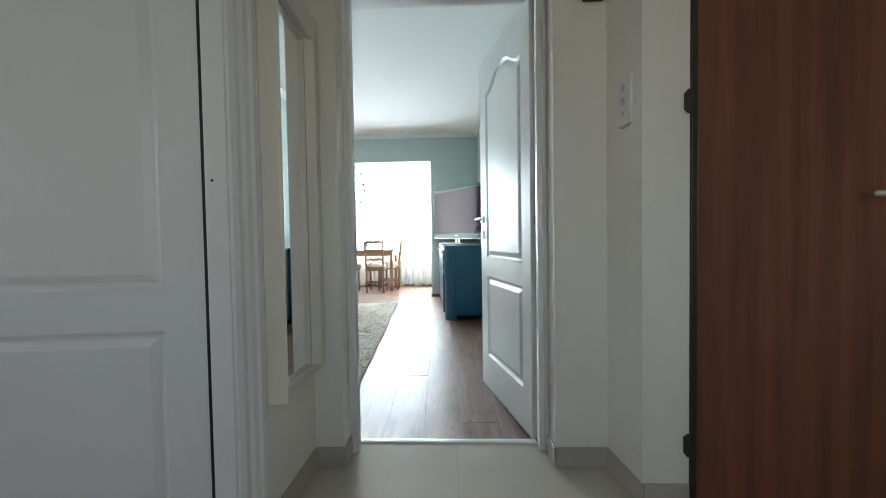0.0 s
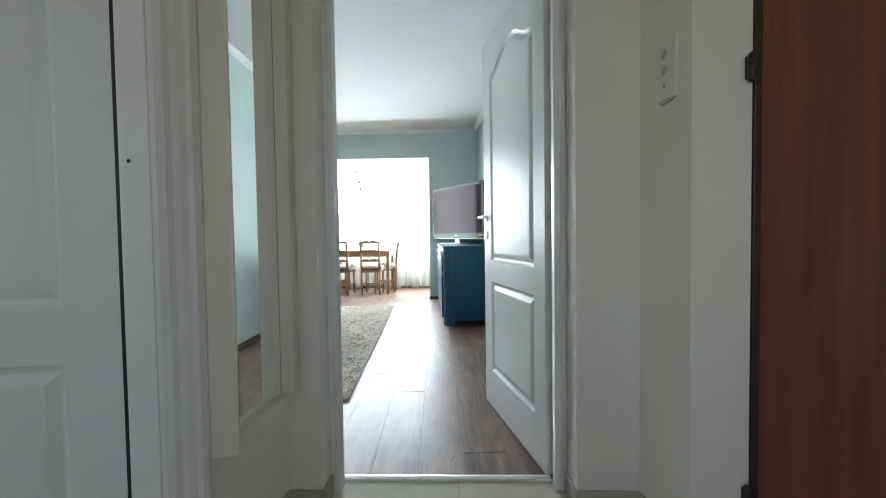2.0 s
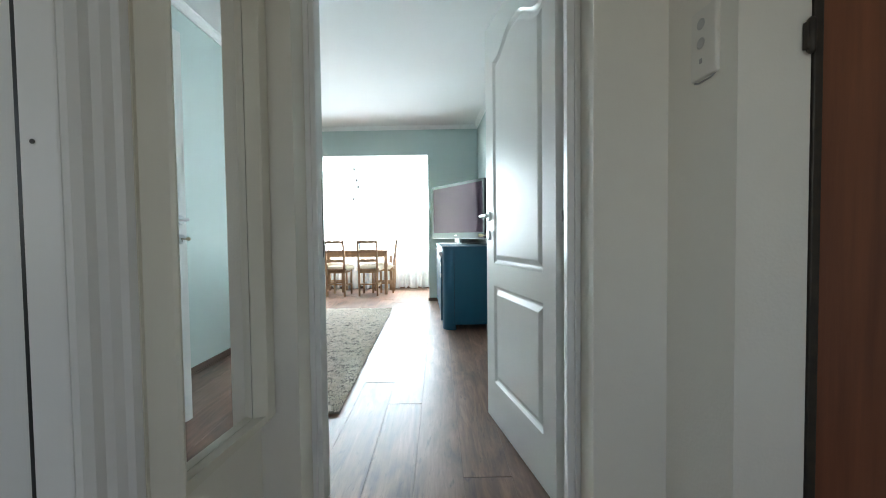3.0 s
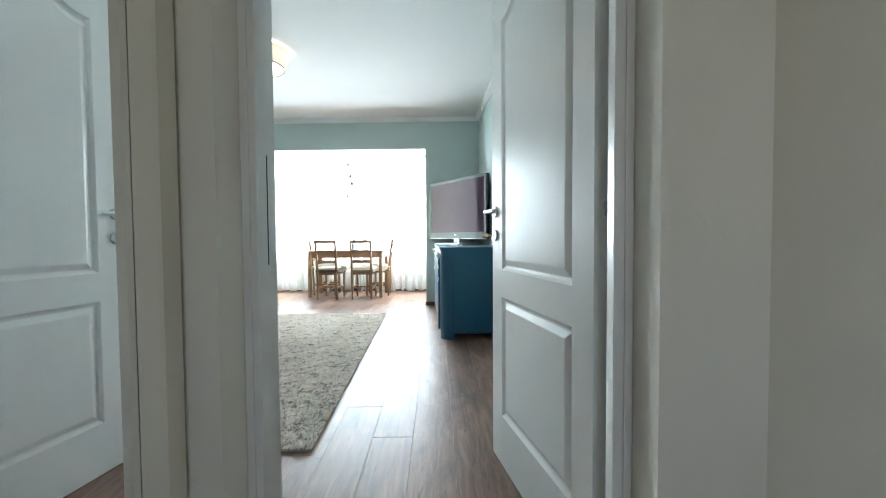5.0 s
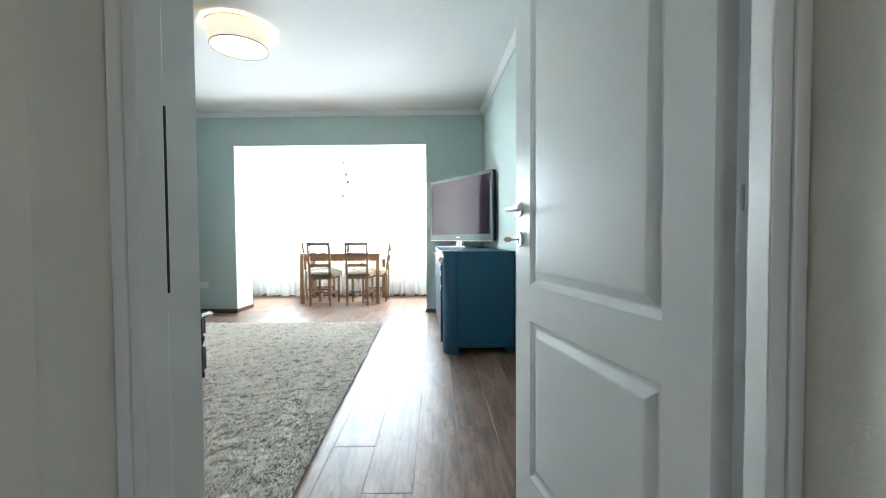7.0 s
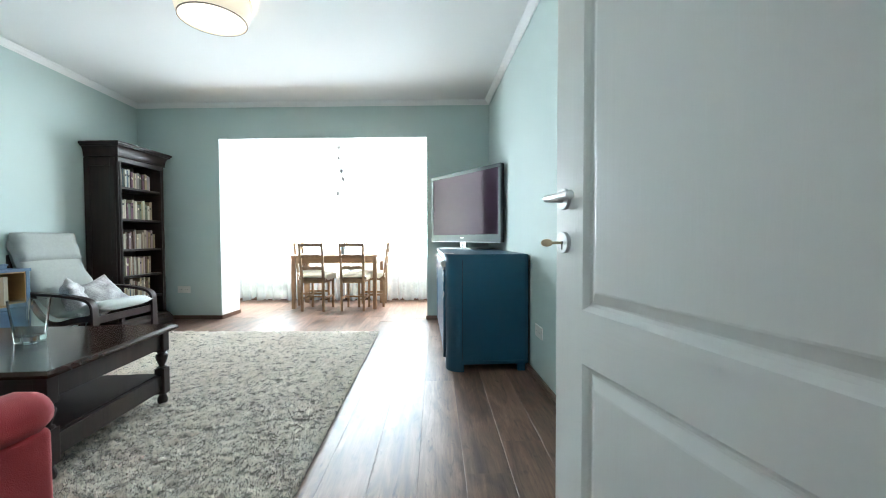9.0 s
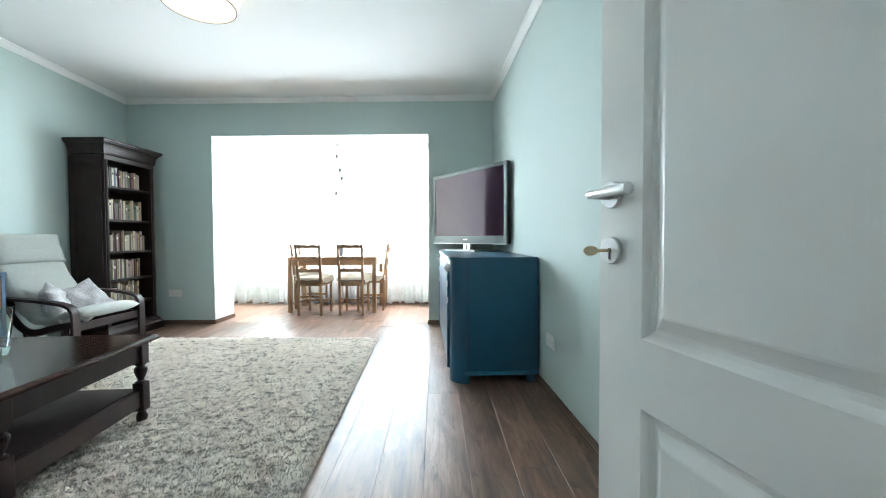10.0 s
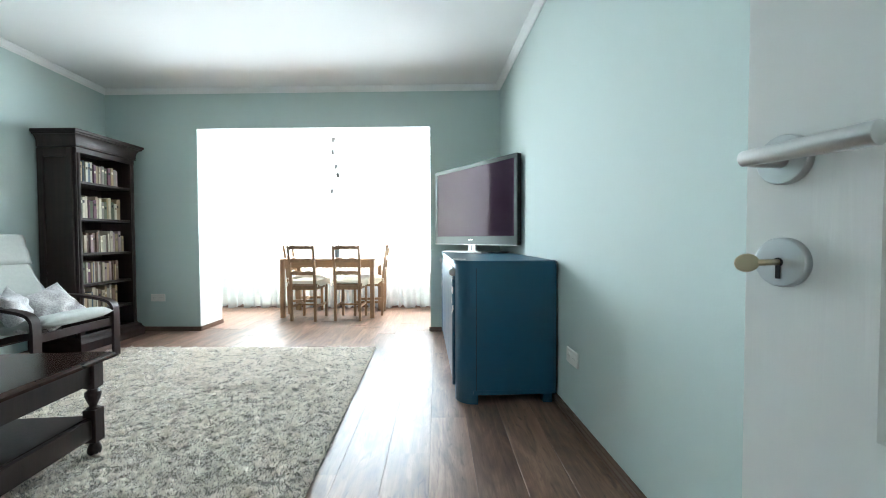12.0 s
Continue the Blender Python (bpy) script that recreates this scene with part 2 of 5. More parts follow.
def door_material():
    """White lacquer over an embossed ash grain: upright on stiles and panels, level on the middle rail."""
    m = bpy.data.materials.new("white_door_lacquer")
    m.use_nodes = True
    n, l = m.node_tree.nodes, m.node_tree.links
    b, tc, xyz = n["Principled BSDF"], n.new("ShaderNodeTexCoord"), n.new("ShaderNodeSeparateXYZ")
    at = tc.outputs["Object"]
    l.new(at, xyz.inputs[0])
    x, z = xyz.outputs[0], xyz.outputs[2]
    inside = math_node(n, l, "MULTIPLY", math_node(n, l, "GREATER_THAN", x, 0.101), math_node(n, l, "LESS_THAN", x, 0.649))
    rail = math_node(n, l, "MULTIPLY", inside, math_node(n, l, "MULTIPLY", math_node(n, l, "GREATER_THAN", z, 0.704), math_node(n, l, "LESS_THAN", z, 0.818)))
    upright = noise_node(n, l, at, (58.0, 1.0, 3.0), 5.0, 0.55, 1.3)
    level = noise_node(n, l, at, (3.0, 1.0, 75.0), 5.0, 0.55, 1.0)
    mix = n.new("ShaderNodeMix")
    l.new(rail, mix.inputs["Factor"])
    l.new(upright, mix.inputs["A"])
    l.new(level, mix.inputs["B"])
    bp = n.new("ShaderNodeBump")
    bp.inputs["Strength"].default_value, bp.inputs["Distance"].default_value = 0.15, 0.003
    l.new(mix.outputs["Result"], bp.inputs["Height"])
    l.new(bp.outputs[0], b.inputs["Normal"])
    stain = noise_node(n, l, at, (2.5, 2.5, 2.5), 3.0)
    tint = n.new("ShaderNodeMix")
    tint.data_type = "RGBA"
    tint.inputs["A"].default_value, tint.inputs["B"].default_value = (0.80, 0.80, 0.78, 1), (0.755, 0.755, 0.735, 1)
    l.new(stain, tint.inputs["Factor"])
    l.new(tint.outputs["Result"], b.inputs["Base Color"])
    l.new(math_node(n, l, "MULTIPLY_ADD", stain, 0.10, 0.30), b.inputs["Roughness"])
    b.inputs["Coat Weight"].default_value, b.inputs["Coat Roughness"].default_value = 0.10, 0.15
    return m


def glass_material(name, tint):
    m = bpy.data.materials.new(name)
    m.use_nodes = True
    n, l = m.node_tree.nodes, m.node_tree.links
    n.remove(n["Principled BSDF"])
    g = n.new("ShaderNodeBsdfGlass")
    g.inputs["Color"].default_value, g.inputs["Roughness"].default_value, g.inputs["IOR"].default_value = (*tint, 1), 0.0, 1.45
    l.new(g.outputs[0], n["Material Output"].inputs[0])
    return m


def sheer_material():
    """Voile: partly open weave, the rest lets light through."""
    m = bpy.data.materials.new("white_voile")
    m.use_nodes = True
    n, l = m.node_tree.nodes, m.node_tree.links
    n.remove(n["Principled BSDF"])
    clear, thin, face = n.new("ShaderNodeBsdfTransparent"), n.new("ShaderNodeBsdfTranslucent"), n.new("ShaderNodeBsdfDiffuse")
    thin.inputs[0].default_value = face.inputs[0].default_value = (0.90, 0.93, 0.96, 1)
    one, two = n.new("ShaderNodeMixShader"), n.new("ShaderNodeMixShader")
    tc, wv = n.new("ShaderNodeTexCoord"), n.new("ShaderNodeTexNoise")
    wv.inputs["Scale"].default_value = 9.0
    rr = n.new("ShaderNodeMapRange")
    rr.inputs["To Min"].default_value, rr.inputs["To Max"].default_value = 0.36, 0.56
    l.new(tc.outputs["Object"], wv.inputs["Vector"])
    l.new(wv.outputs["Fac"], rr.inputs["Value"])
    one.inputs[0].default_value = 0.45
    l.new(thin.outputs[0], one.inputs[1])
    l.new(face.outputs[0], one.inputs[2])
    l.new(rr.outputs["Result"], two.inputs[0])
    l.new(clear.outputs[0], two.inputs[1])
    l.new(one.outputs[0], two.inputs[2])
    l.new(two.outputs[0], n["Material Output"].inputs[0])
    return m


def let_light_through(m, share):
    """Yarn: part of the light passes on through the strands."""
    n, l = m.node_tree.nodes, m.node_tree.links
    b, mix, thin = n["Principled BSDF"], n.new("ShaderNodeMixShader"), n.new("ShaderNodeBsdfTranslucent")
    tone = b.inputs["Base Color"].links
    if tone:
        l.new(tone[0].from_socket, thin.inputs[0])
    mix.inputs[0].default_value = share
    l.new(b.outputs[0], mix.inputs[1])
    l.new(thin.outputs[0], mix.inputs[2])
    l.new(mix.outputs[0], n["Material Output"].inputs[0])


let_light_through(SHAG, 0.35)
LAMINATE = laminate_material()
DOOR_WHITE = door_material()
GLASS = glass_material("clear_glass", (0.97, 0.99, 0.985))
SHEER = sheer_material()

# ---- builders ----


def mesh_of(name, bm, mat, smooth=False):
    me = bpy.data.meshes.new(name)
    bmesh.ops.recalc_face_normals(bm, faces=bm.faces)
    bm.to_mesh(me)
    bm.free()
    if smooth:
        me.shade_smooth()
    me.materials.append(mat)
    return me


def thing(name, label, category, m=None, group="", kind=""):
    """An empty at the base of a thing made of parts."""
    ob = tagged(new(name), label, category, group, kind)
    ob.empty_display_size = 0.1
    if m is not None:
        ob.matrix_basis = m
    return ob


def part(name, bm, mat, parent, label="", m=None, smooth=False):
    ob = new(name, mesh_of(name, bm, mat, smooth) if isinstance(bm, bmesh.types.BMesh) else bm)
    ob.parent = parent
    if m is not None:
        ob.matrix_basis = m
    return tagged(ob, label)


def solo(name, bm, mat, label, category, m=None, kind="", smooth=False, group=""):
    ob = new(name, mesh_of(name, bm, mat, smooth))
    if m is not None:
        ob.matrix_basis = m
    return tagged(ob, label, category, group, kind)


def box(x0, x1, y0, y1, z0, z1, bevel=0.0, bm=None, segs=2):
    bm = bm or bmesh.new()
    r = bmesh.ops.create_cube(bm, size=1.0)
    vs = r["verts"]
    for v in vs:
        v.co = Vector(((x0 + x1) / 2 + v.co.x * (x1 - x0), (y0 + y1) / 2 + v.co.y * (y1 - y0), (z0 + z1) / 2 + v.co.z * (z1 - z0)))
    if bevel:
        es = {e for v in vs for e in v.link_edges}
        bmesh.ops.bevel(bm, geom=list(es), offset=bevel, segments=segs, profile=0.6, affect="EDGES")
    return bm


def prism(points, z0, z1, bm=None):
    """An upright block over an outline in plan."""
    bm = bm or bmesh.new()
    lo = [bm.verts.new((x, y, z0)) for x, y in points]
    hi = [bm.verts.new((x, y, z1)) for x, y in points]
    k = len(points)
    bm.faces.new(lo[::-1])
    bm.faces.new(hi)
    for i in range(k):
        bm.faces.new((lo[i], lo[(i + 1) % k], hi[(i + 1) % k], hi[i]))
    return bm


def extrude_profile(profile, a, b, bm=None, up=(0, 0, 1)):
    """A moulding: the profile (out, up) swept straight from a to b; out points to the left of the way."""
    bm = bm or bmesh.new()
    a, b, up = Vector(a), Vector(b), Vector(up)
    out = up.cross((b - a).normalized()).normalized()
    rows = [[bm.verts.new(p + out * o + up * u) for o, u in profile] for p in (a, b)]
    k = len(profile)
    for i in range(k):
        bm.faces.new((rows[0][i], rows[0][(i + 1) % k], rows[1][(i + 1) % k], rows[1][i]))
    bm.faces.new(rows[0][::-1])
    bm.faces.new(rows[1])
    return bm


def lathe(profile, segs=20, bm=None, centre=(0, 0)):
    """A turned shape from (radius, height) pairs."""
    bm = bm or bmesh.new()
    rings = []
    for r, z in profile:
        rings.append([bm.verts.new((centre[0] + r * math.cos(2 * math.pi * i / segs), centre[1] + r * math.sin(2 * math.pi * i / segs), z)) for i in range(segs)])
    for p, q in zip(rings, rings[1:]):
        for i in range(segs):
            bm.faces.new((p[i], p[(i + 1) % segs], q[(i + 1) % segs], q[i]))
    bm.faces.new(rings[0][::-1])
    bm.faces.new(rings[-1])
    return bm


def tube(points, radius, segs=10, bm=None, flat=1.0):
    """A round bar along points; flat squeezes it."""
    bm = bm or bmesh.new()
    pts = [Vector(p) for p in points]
    rings, side = [], None
    for i, p in enumerate(pts):
        way = (pts[min(i + 1, len(pts) - 1)] - pts[max(i - 1, 0)]).normalized()
        ref = side if side is not None else (Vector((0, 0, 1)) if abs(way.z) < 0.9 else Vector((1, 0, 0)))
        u = way.cross(ref).cross(way).normalized()
        side = u
        v = way.cross(u)
        rings.append([bm.verts.new(p + radius * (u * math.cos(2 * math.pi * k / segs) * flat + v * math.sin(2 * math.pi * k / segs))) for k in range(segs)])
    for p, q in zip(rings, rings[1:]):
        for k in range(segs):
            bm.faces.new((p[k], p[(k + 1) % segs], q[(k + 1) % segs], q[k]))
    bm.faces.new(rings[0][::-1])
    bm.faces.new(rings[-1])
    return bm


def ribbon(points, widthwise, width, thick, bm=None):
    """A bent board: a strip of that width and thickness along points."""
    bm = bm or bmesh.new()
    pts, w = [Vector(p) for p in points], Vector(widthwise).normalized()
    rings = []
    for i, p in enumerate(pts):
        way = (pts[min(i + 1, len(pts) - 1)] - pts[max(i - 1, 0)]).normalized()
        n = way.cross(w).normalized()
        rings.append([bm.verts.new(p + w * width * a / 2 + n * thick * b / 2) for a, b in ((-1, -1), (1, -1), (1, 1), (-1, 1))])
    for p, q in zip(rings, rings[1:]):
        for k in range(4):
            bm.faces.new((p[k], p[(k + 1) % 4], q[(k + 1) % 4], q[k]))
    bm.faces.new(rings[0][::-1])
    bm.faces.new(rings[-1])
    return bm


def cushion(w, d, h, cuts=14, pinch=0.55, wobble=0.01, seed=0, corner=0.0):
    """A stuffed pad, w x d in plan and h thick, fuller in the middle; corner pulls its corners out."""
    bm = bmesh.new()
    grid = {}
    for s in (1, -1):
        for i in range(cuts + 1):
            for j in range(cuts + 1):
                u, v = 2 * i / cuts - 1, 2 * j / cuts - 1
                edge = i in (0, cuts) or j in (0, cuts)
                if s < 0 and edge:
                    continue
                fat = ((1 - abs(u) ** 2.6) * (1 - abs(v) ** 2.6)) ** pinch
                pull = 1 - corner * (1 - (abs(u) * abs(v)) ** 0.8) * max(abs(u), abs(v)) ** 3
                dent = wobble * noise.noise(Vector((u * 2.1 + seed, v * 2.1, s * 3.0)))
                grid[s, i, j] = bm.verts.new((u * w / 2 * pull, v * d / 2 * pull, s * h / 2 * fat + dent * (0.3 if edge else 1)))
    at = lambda s, i, j: grid.get((s, i, j)) or grid[1, i, j]
    for s in (1, -1):
        for i in range(cuts):
            for j in range(cuts):
                q = [at(s, i, j), at(s, i + 1, j), at(s, i + 1, j + 1), at(s, i, j + 1)]
                bm.faces.new(q if s > 0 else q[::-1])
    return bm


def offset_loop(points, d):
    """An outline moved inwards by d (outline runs anticlockwise)."""
    k, out = len(points), []
    for i in range(k):
        a, p, b = Vector(points[i - 1]), Vector(points[i]), Vector(points[(i + 1) % k])
        e, f = (p - a).normalized(), (b - p).normalized()
        n, m = Vector((-e.y, e.x)), Vector((-f.y, f.x))
        h = (n + m).normalized()
        out.append(tuple(p + h * d / max(h.dot(n), 0.35)))
    return out

# ---- plan ----
FAR, ANNEX, WINDOW_WALL = 6.32, 6.72, 7.78
CEILING, CORNICE = 2.60, 2.547


def right_x(y):
    return 0.695 - 0.072 * (y - 3.4)


def left_x(y):
    return -3.755 - 0.10 * (y - FAR)


def structure(name, bm, mat, label, category="wall"):
    return solo(name, bm, mat, label, category, kind="structure")


# living room
structure("wall_east", prism([(right_x(1.88), 1.88), (right_x(FAR), FAR), (right_x(FAR) + 0.2, FAR), (right_x(1.88) + 0.2, 1.88)], 0, CEILING), MINT,
          "pale mint green painted plaster wall beside the television")
structure("wall_west", prism([(left_x(1.88) - 0.2, 1.88), (left_x(FAR) - 0.2, FAR), (left_x(FAR), FAR), (left_x(1.88), 1.88)], 0, CEILING), MINT,
          "pale mint green painted plaster wall behind the bookcase")
OPEN_L, OPEN_R, HEAD = -2.76, -0.252, 2.18
bm = prism([(left_x(FAR) - 0.2, FAR), (OPEN_L, FAR), (OPEN_L, ANNEX), (left_x(FAR) - 0.2, ANNEX)], 0, CEILING)
prism([(OPEN_R, FAR), (right_x(FAR) + 0.2, FAR), (right_x(FAR) + 0.2, ANNEX), (OPEN_R, ANNEX)], 0, CEILING, bm)
prism([(OPEN_L, FAR), (OPEN_R, FAR), (OPEN_R, ANNEX), (OPEN_L, ANNEX)], HEAD, CEILING, bm)
structure("wall_north", bm, MINT, "pale mint wall with a wide opening to the window bay")
lip = 0.004
bm = box(OPEN_L, OPEN_L + lip, FAR + 0.004, ANNEX, 0, HEAD)
box(OPEN_R - lip, OPEN_R, FAR + 0.004, ANNEX, 0, HEAD, bm=bm)
box(OPEN_L + lip, OPEN_R - lip, FAR + 0.004, ANNEX, HEAD - lip, HEAD, bm=bm)
structure("opening_lining", bm, PLASTER, "white painted lining of the wide wall opening", "trim")

# window bay
bay = box(-3.75, -3.6, ANNEX, WINDOW_WALL, 0, CEILING)
box(0.45, 0.6, ANNEX, WINDOW_WALL, 0, CEILING, bm=bay)
structure("wall_bay_sides", bay, WHITE_WALL, "white side walls of the window bay")
WX0, WX1, WZ0, WZ1 = -3.12, 0.22, 0.62, 2.38
w = box(-3.75, WX0, WINDOW_WALL, WINDOW_WALL + 0.14, 0, CEILING)
box(WX1, 0.6, WINDOW_WALL, WINDOW_WALL + 0.14, 0, CEILING, bm=w)
box(WX0, WX1, WINDOW_WALL, WINDOW_WALL + 0.14, 0, WZ0, bm=w)
box(WX0, WX1, WINDOW_WALL, WINDOW_WALL + 0.14, WZ1, CEILING, bm=w)
structure("wall_window", w, WHITE_WALL, "white parapet wall under the wide bay window")
win = thing("window_1", "wide white plastic window behind sheer curtains", "window", kind="structure")
fr = box(WX0, WX1, WINDOW_WALL + 0.03, WINDOW_WALL + 0.10, WZ0, WZ0 + 0.06, 0.004)
box(WX0, WX1, WINDOW_WALL + 0.03, WINDOW_WALL + 0.10, WZ1 - 0.06, WZ1, 0.004, fr)
for i in range(5):
    x = WX0 + (WX1 - WX0 - 0.07) * i / 4
    box(x, x + 0.07, WINDOW_WALL + 0.032, WINDOW_WALL + 0.098, WZ0 + 0.06, WZ1 - 0.06, 0.004, fr)
part("window_frame", fr, PVC, win)
for i in range(4):
    x = WX0 + (WX1 - WX0 - 0.07) * i / 4
    pane = part("pane", box(x + 0.07, x + (WX1 - WX0 - 0.07) / 4, WINDOW_WALL + 0.06, WINDOW_WALL + 0.066, WZ0 + 0.06, WZ1 - 0.06), GLASS, win)
    pane.visible_shadow = False

bm = prism([(left_x(1.88) - 0.2, 1.88), (right_x(1.88) + 0.2, 1.88), (right_x(FAR) + 0.2, FAR), (0.6, ANNEX), (0.6, WINDOW_WALL + 0.14), (-3.75, WINDOW_WALL + 0.14),
            (left_x(FAR) - 0.2, FAR)], CEILING, CEILING + 0.15)
structure("ceiling", bm, CEIL, "white painted ceiling of the living room", "ceiling")

# cornice
COVE = [(0.0, 0.0), (0.009, 0.0), (0.012, 0.009), (0.023, 0.017), (0.035, 0.033), (0.047, 0.041), (0.051, 0.051), (0.0, 0.051)]
cw = extrude_profile(COVE, (left_x(FAR), FAR - 0.001, CORNICE), (right_x(FAR), FAR - 0.001, CORNICE))
for v in cw.verts:
    v.co.y = 2 * (FAR - 0.001) - v.co.y if v.co.y > FAR else v.co.y
structure("trim_cornice_north", cw, PLASTER, "white moulded cornice along the ceiling", "cornice")
ce = extrude_profile(COVE, (right_x(1.9) - 0.001, 1.9, CORNICE), (right_x(FAR) - 0.001, FAR, CORNICE))
structure("trim_cornice_east", ce, PLASTER, "white moulded cornice along the ceiling", "cornice")
cl = extrude_profile(COVE, (left_x(FAR) + 0.001, FAR, CORNICE), (left_x(1.9) + 0.001, 1.9, CORNICE))
structure("trim_cornice_west", cl, PLASTER, "white moulded cornice along the ceiling", "cornice")

# skirting
FOOT = [(0.0, 0.0), (0.021, 0.0), (0.021, 0.010), (0.015, 0.013), (0.015, 0.031), (0.011, 0.034), (0.009, 0.045), (0.0, 0.047)]
structure("baseboard_east", extrude_profile(FOOT, (right_x(1.9) - 0.001, 1.9, 0.001), (right_x(FAR) - 0.001, FAR, 0.001)), SKIRT, "brown wood-look skirting board", "baseboard")
structure("baseboard_west", extrude_profile(FOOT, (left_x(FAR) + 0.001, FAR, 0.001), (left_x(1.9) + 0.001, 1.9, 0.001)), SKIRT, "brown wood-look skirting board", "baseboard")
nb = box(left_x(FAR) + 0.02, OPEN_L + 0.02, FAR - 0.016, FAR, 0.001, 0.048, 0.004)
box(OPEN_L + lip, OPEN_L + 0.020, FAR, ANNEX, 0.001, 0.048, 0.004, nb)
box(OPEN_R - 0.016, right_x(FAR) - 0.02, FAR - 0.016, FAR, 0.001, 0.048, 0.004, nb)
structure("baseboard_north", nb, SKIRT, "brown wood-look skirting board", "baseboard")

# partition between hall and living room: hall face, living face
HALL_END, SILL = 1.630, 1.80
ROOM_FACE = 1.88
L_REV, R_REV = -0.359, 0.524
DOOR_TOP = 2.04
HL, HR = -0.478, 0.738
bm = prism([(left_x(1.88) - 0.2, 1.775), (L_REV - 0.016, 1.775), (L_REV - 0.016, ROOM_FACE), (left_x(1.88) - 0.2, ROOM_FACE)], 0, CEILING)
prism([(R_REV + 0.016, 1.775), (right_x(1.88) + 0.2, 1.775), (right_x(1.88) + 0.2, ROOM_FACE), (R_REV + 0.016, ROOM_FACE)], 0, CEILING, bm)
prism([(L_REV - 0.016, 1.775), (R_REV + 0.016, 1.775), (R_REV + 0.016, ROOM_FACE), (L_REV - 0.016, ROOM_FACE)], DOOR_TOP, CEILING, bm)
structure("wall_south", bm, MINT, "pale mint wall round the living room door")
structure("baseboard_south", box(left_x(1.9) + 0.02, -0.378, ROOM_FACE + 0.009, ROOM_FACE + 0.026, 0.001, 0.058, 0.004), SKIRT, "brown wood-look skirting board", "baseboard")
# hall side: end wall with a deep reveal, narrow passage, wide hall behind
bm = prism([(HL - 0.012, HALL_END), (L_REV, HALL_END), (L_REV, 1.775), (HL - 0.012, 1.775)], 0, CEILING)
prism([(R_REV, HALL_END), (HR, HALL_END), (HR, 1.775), (R_REV, 1.775)], 0, CEILING, bm)
prism([(L_REV, HALL_END), (R_REV, HALL_END), (R_REV, 1.775), (L_REV, 1.775)], DOOR_TOP, CEILING, bm)
structure("wall_hall_end", bm, WHITE_WALL, "white hall wall round the deep doorway")
POST_Y = 1.068
bm = prism([(-0.62, POST_Y + 0.12), (-0.49, POST_Y + 0.004), (HL, HALL_END), (HL, 1.775), (-0.62, 1.775)], 0, CEILING)
structure("wall_hall_west", bm, WHITE_WALL, "white hall wall that carries the mirror")
ENTRY_Y, ENTRY_X = 1.39, 0.926
bm = prism([(HR, HALL_END), (0.764, ENTRY_Y), (ENTRY_X, ENTRY_Y), (ENTRY_X, 1.775), (HR, 1.775)], 0, CEILING)
prism([(ENTRY_X, ENTRY_Y), (1.90, ENTRY_Y), (1.90, 1.775), (ENTRY_X, 1.775)], 2.08, CEILING, bm)
prism([(1.90, ENTRY_Y), (2.2, ENTRY_Y), (2.2, 1.775), (1.90, 1.775)], 0, CEILING, bm)
prism([(ENTRY_X, 1.62), (1.90, 1.62), (1.90, 1.775), (ENTRY_X, 1.775)], 0, 2.08, bm)
structure("wall_hall_east", bm, WHITE_WALL, "white hall wall beside the brown entrance door")
BACK = -1.5
bm = box(2.2, 2.35, BACK - 0.12, 1.775, 0, CEILING)
structure("wall_hall_far_east", bm, WHITE_WALL, "white hall side wall")
# unseen west end, set far back, with an opening for the added side lamp
bm = box(-3.65, -3.5, BACK - 0.12, -1.05, 0, CEILING)
box(-3.65, -3.5, -0.05, 1.775, 0, CEILING, bm=bm)
box(-3.65, -3.5, -1.05, -0.05, 0, 0.90, bm=bm)
box(-3.65, -3.5, -1.05, -0.05, 2.1, CEILING, bm=bm)
box(-3.5, -1.42, POST_Y, POST_Y + 0.12, 0, CEILING, bm=bm)
box(-1.42, -0.49, POST_Y, POST_Y + 0.12, 2.08, CEILING, bm=bm)
structure("wall_hall_far_west", bm, WHITE_WALL, "white hall wall round a white door")
# unseen back wall; its opening is there only to let the fill lamp in
bm = box(-3.5, 0.15, BACK - 0.12, BACK, 0, CEILING)
box(1.05, 2.2, BACK - 0.12, BACK, 0, CEILING, bm=bm)
box(0.15, 1.05, BACK - 0.12, BACK, 0, 0.9, bm=bm)
box(0.15, 1.05, BACK - 0.12, BACK, 2.1, CEILING, bm=bm)
structure("wall_hall_south", bm, WHITE_WALL, "unseen white hall wall with an opening for the fill lamp")
structure("ceiling_hall", box(-3.65, 2.35, BACK - 0.12, 1.775, CEILING, CEILING + 0.15), CEIL, "white painted hall ceiling", "ceiling")
bm = box(-2.0, -1.9, 1.3, 1.775, 0, CEILING)
structure("wall_side_room", bm, WHITE_WALL, "plain white wall of the room behind the door")

# hall tiles' skirting, piece by piece
sk = thing("baseboard_hall", "beige ceramic tile skirting in the hall", "baseboard", kind="structure")
for a, b, c, d in ((HL + 0.003, L_REV - 0.001, HALL_END - 0.010, HALL_END - 0.0005), (R_REV + 0.001, HR - 0.002, HALL_END - 0.010, HALL_END - 0.0005),
                   (L_REV + 0.0005, L_REV + 0.010, HALL_END - 0.010, 1.722), (R_REV - 0.010, R_REV - 0.0005, HALL_END - 0.010, 1.738),
                   (0.766, ENTRY_X - 0.003, ENTRY_Y - 0.010, ENTRY_Y - 0.0005)):
    part("tile", box(a, b, c, d, 0.001, 0.082, 0.002, segs=1), TILE_SKIRT, sk)
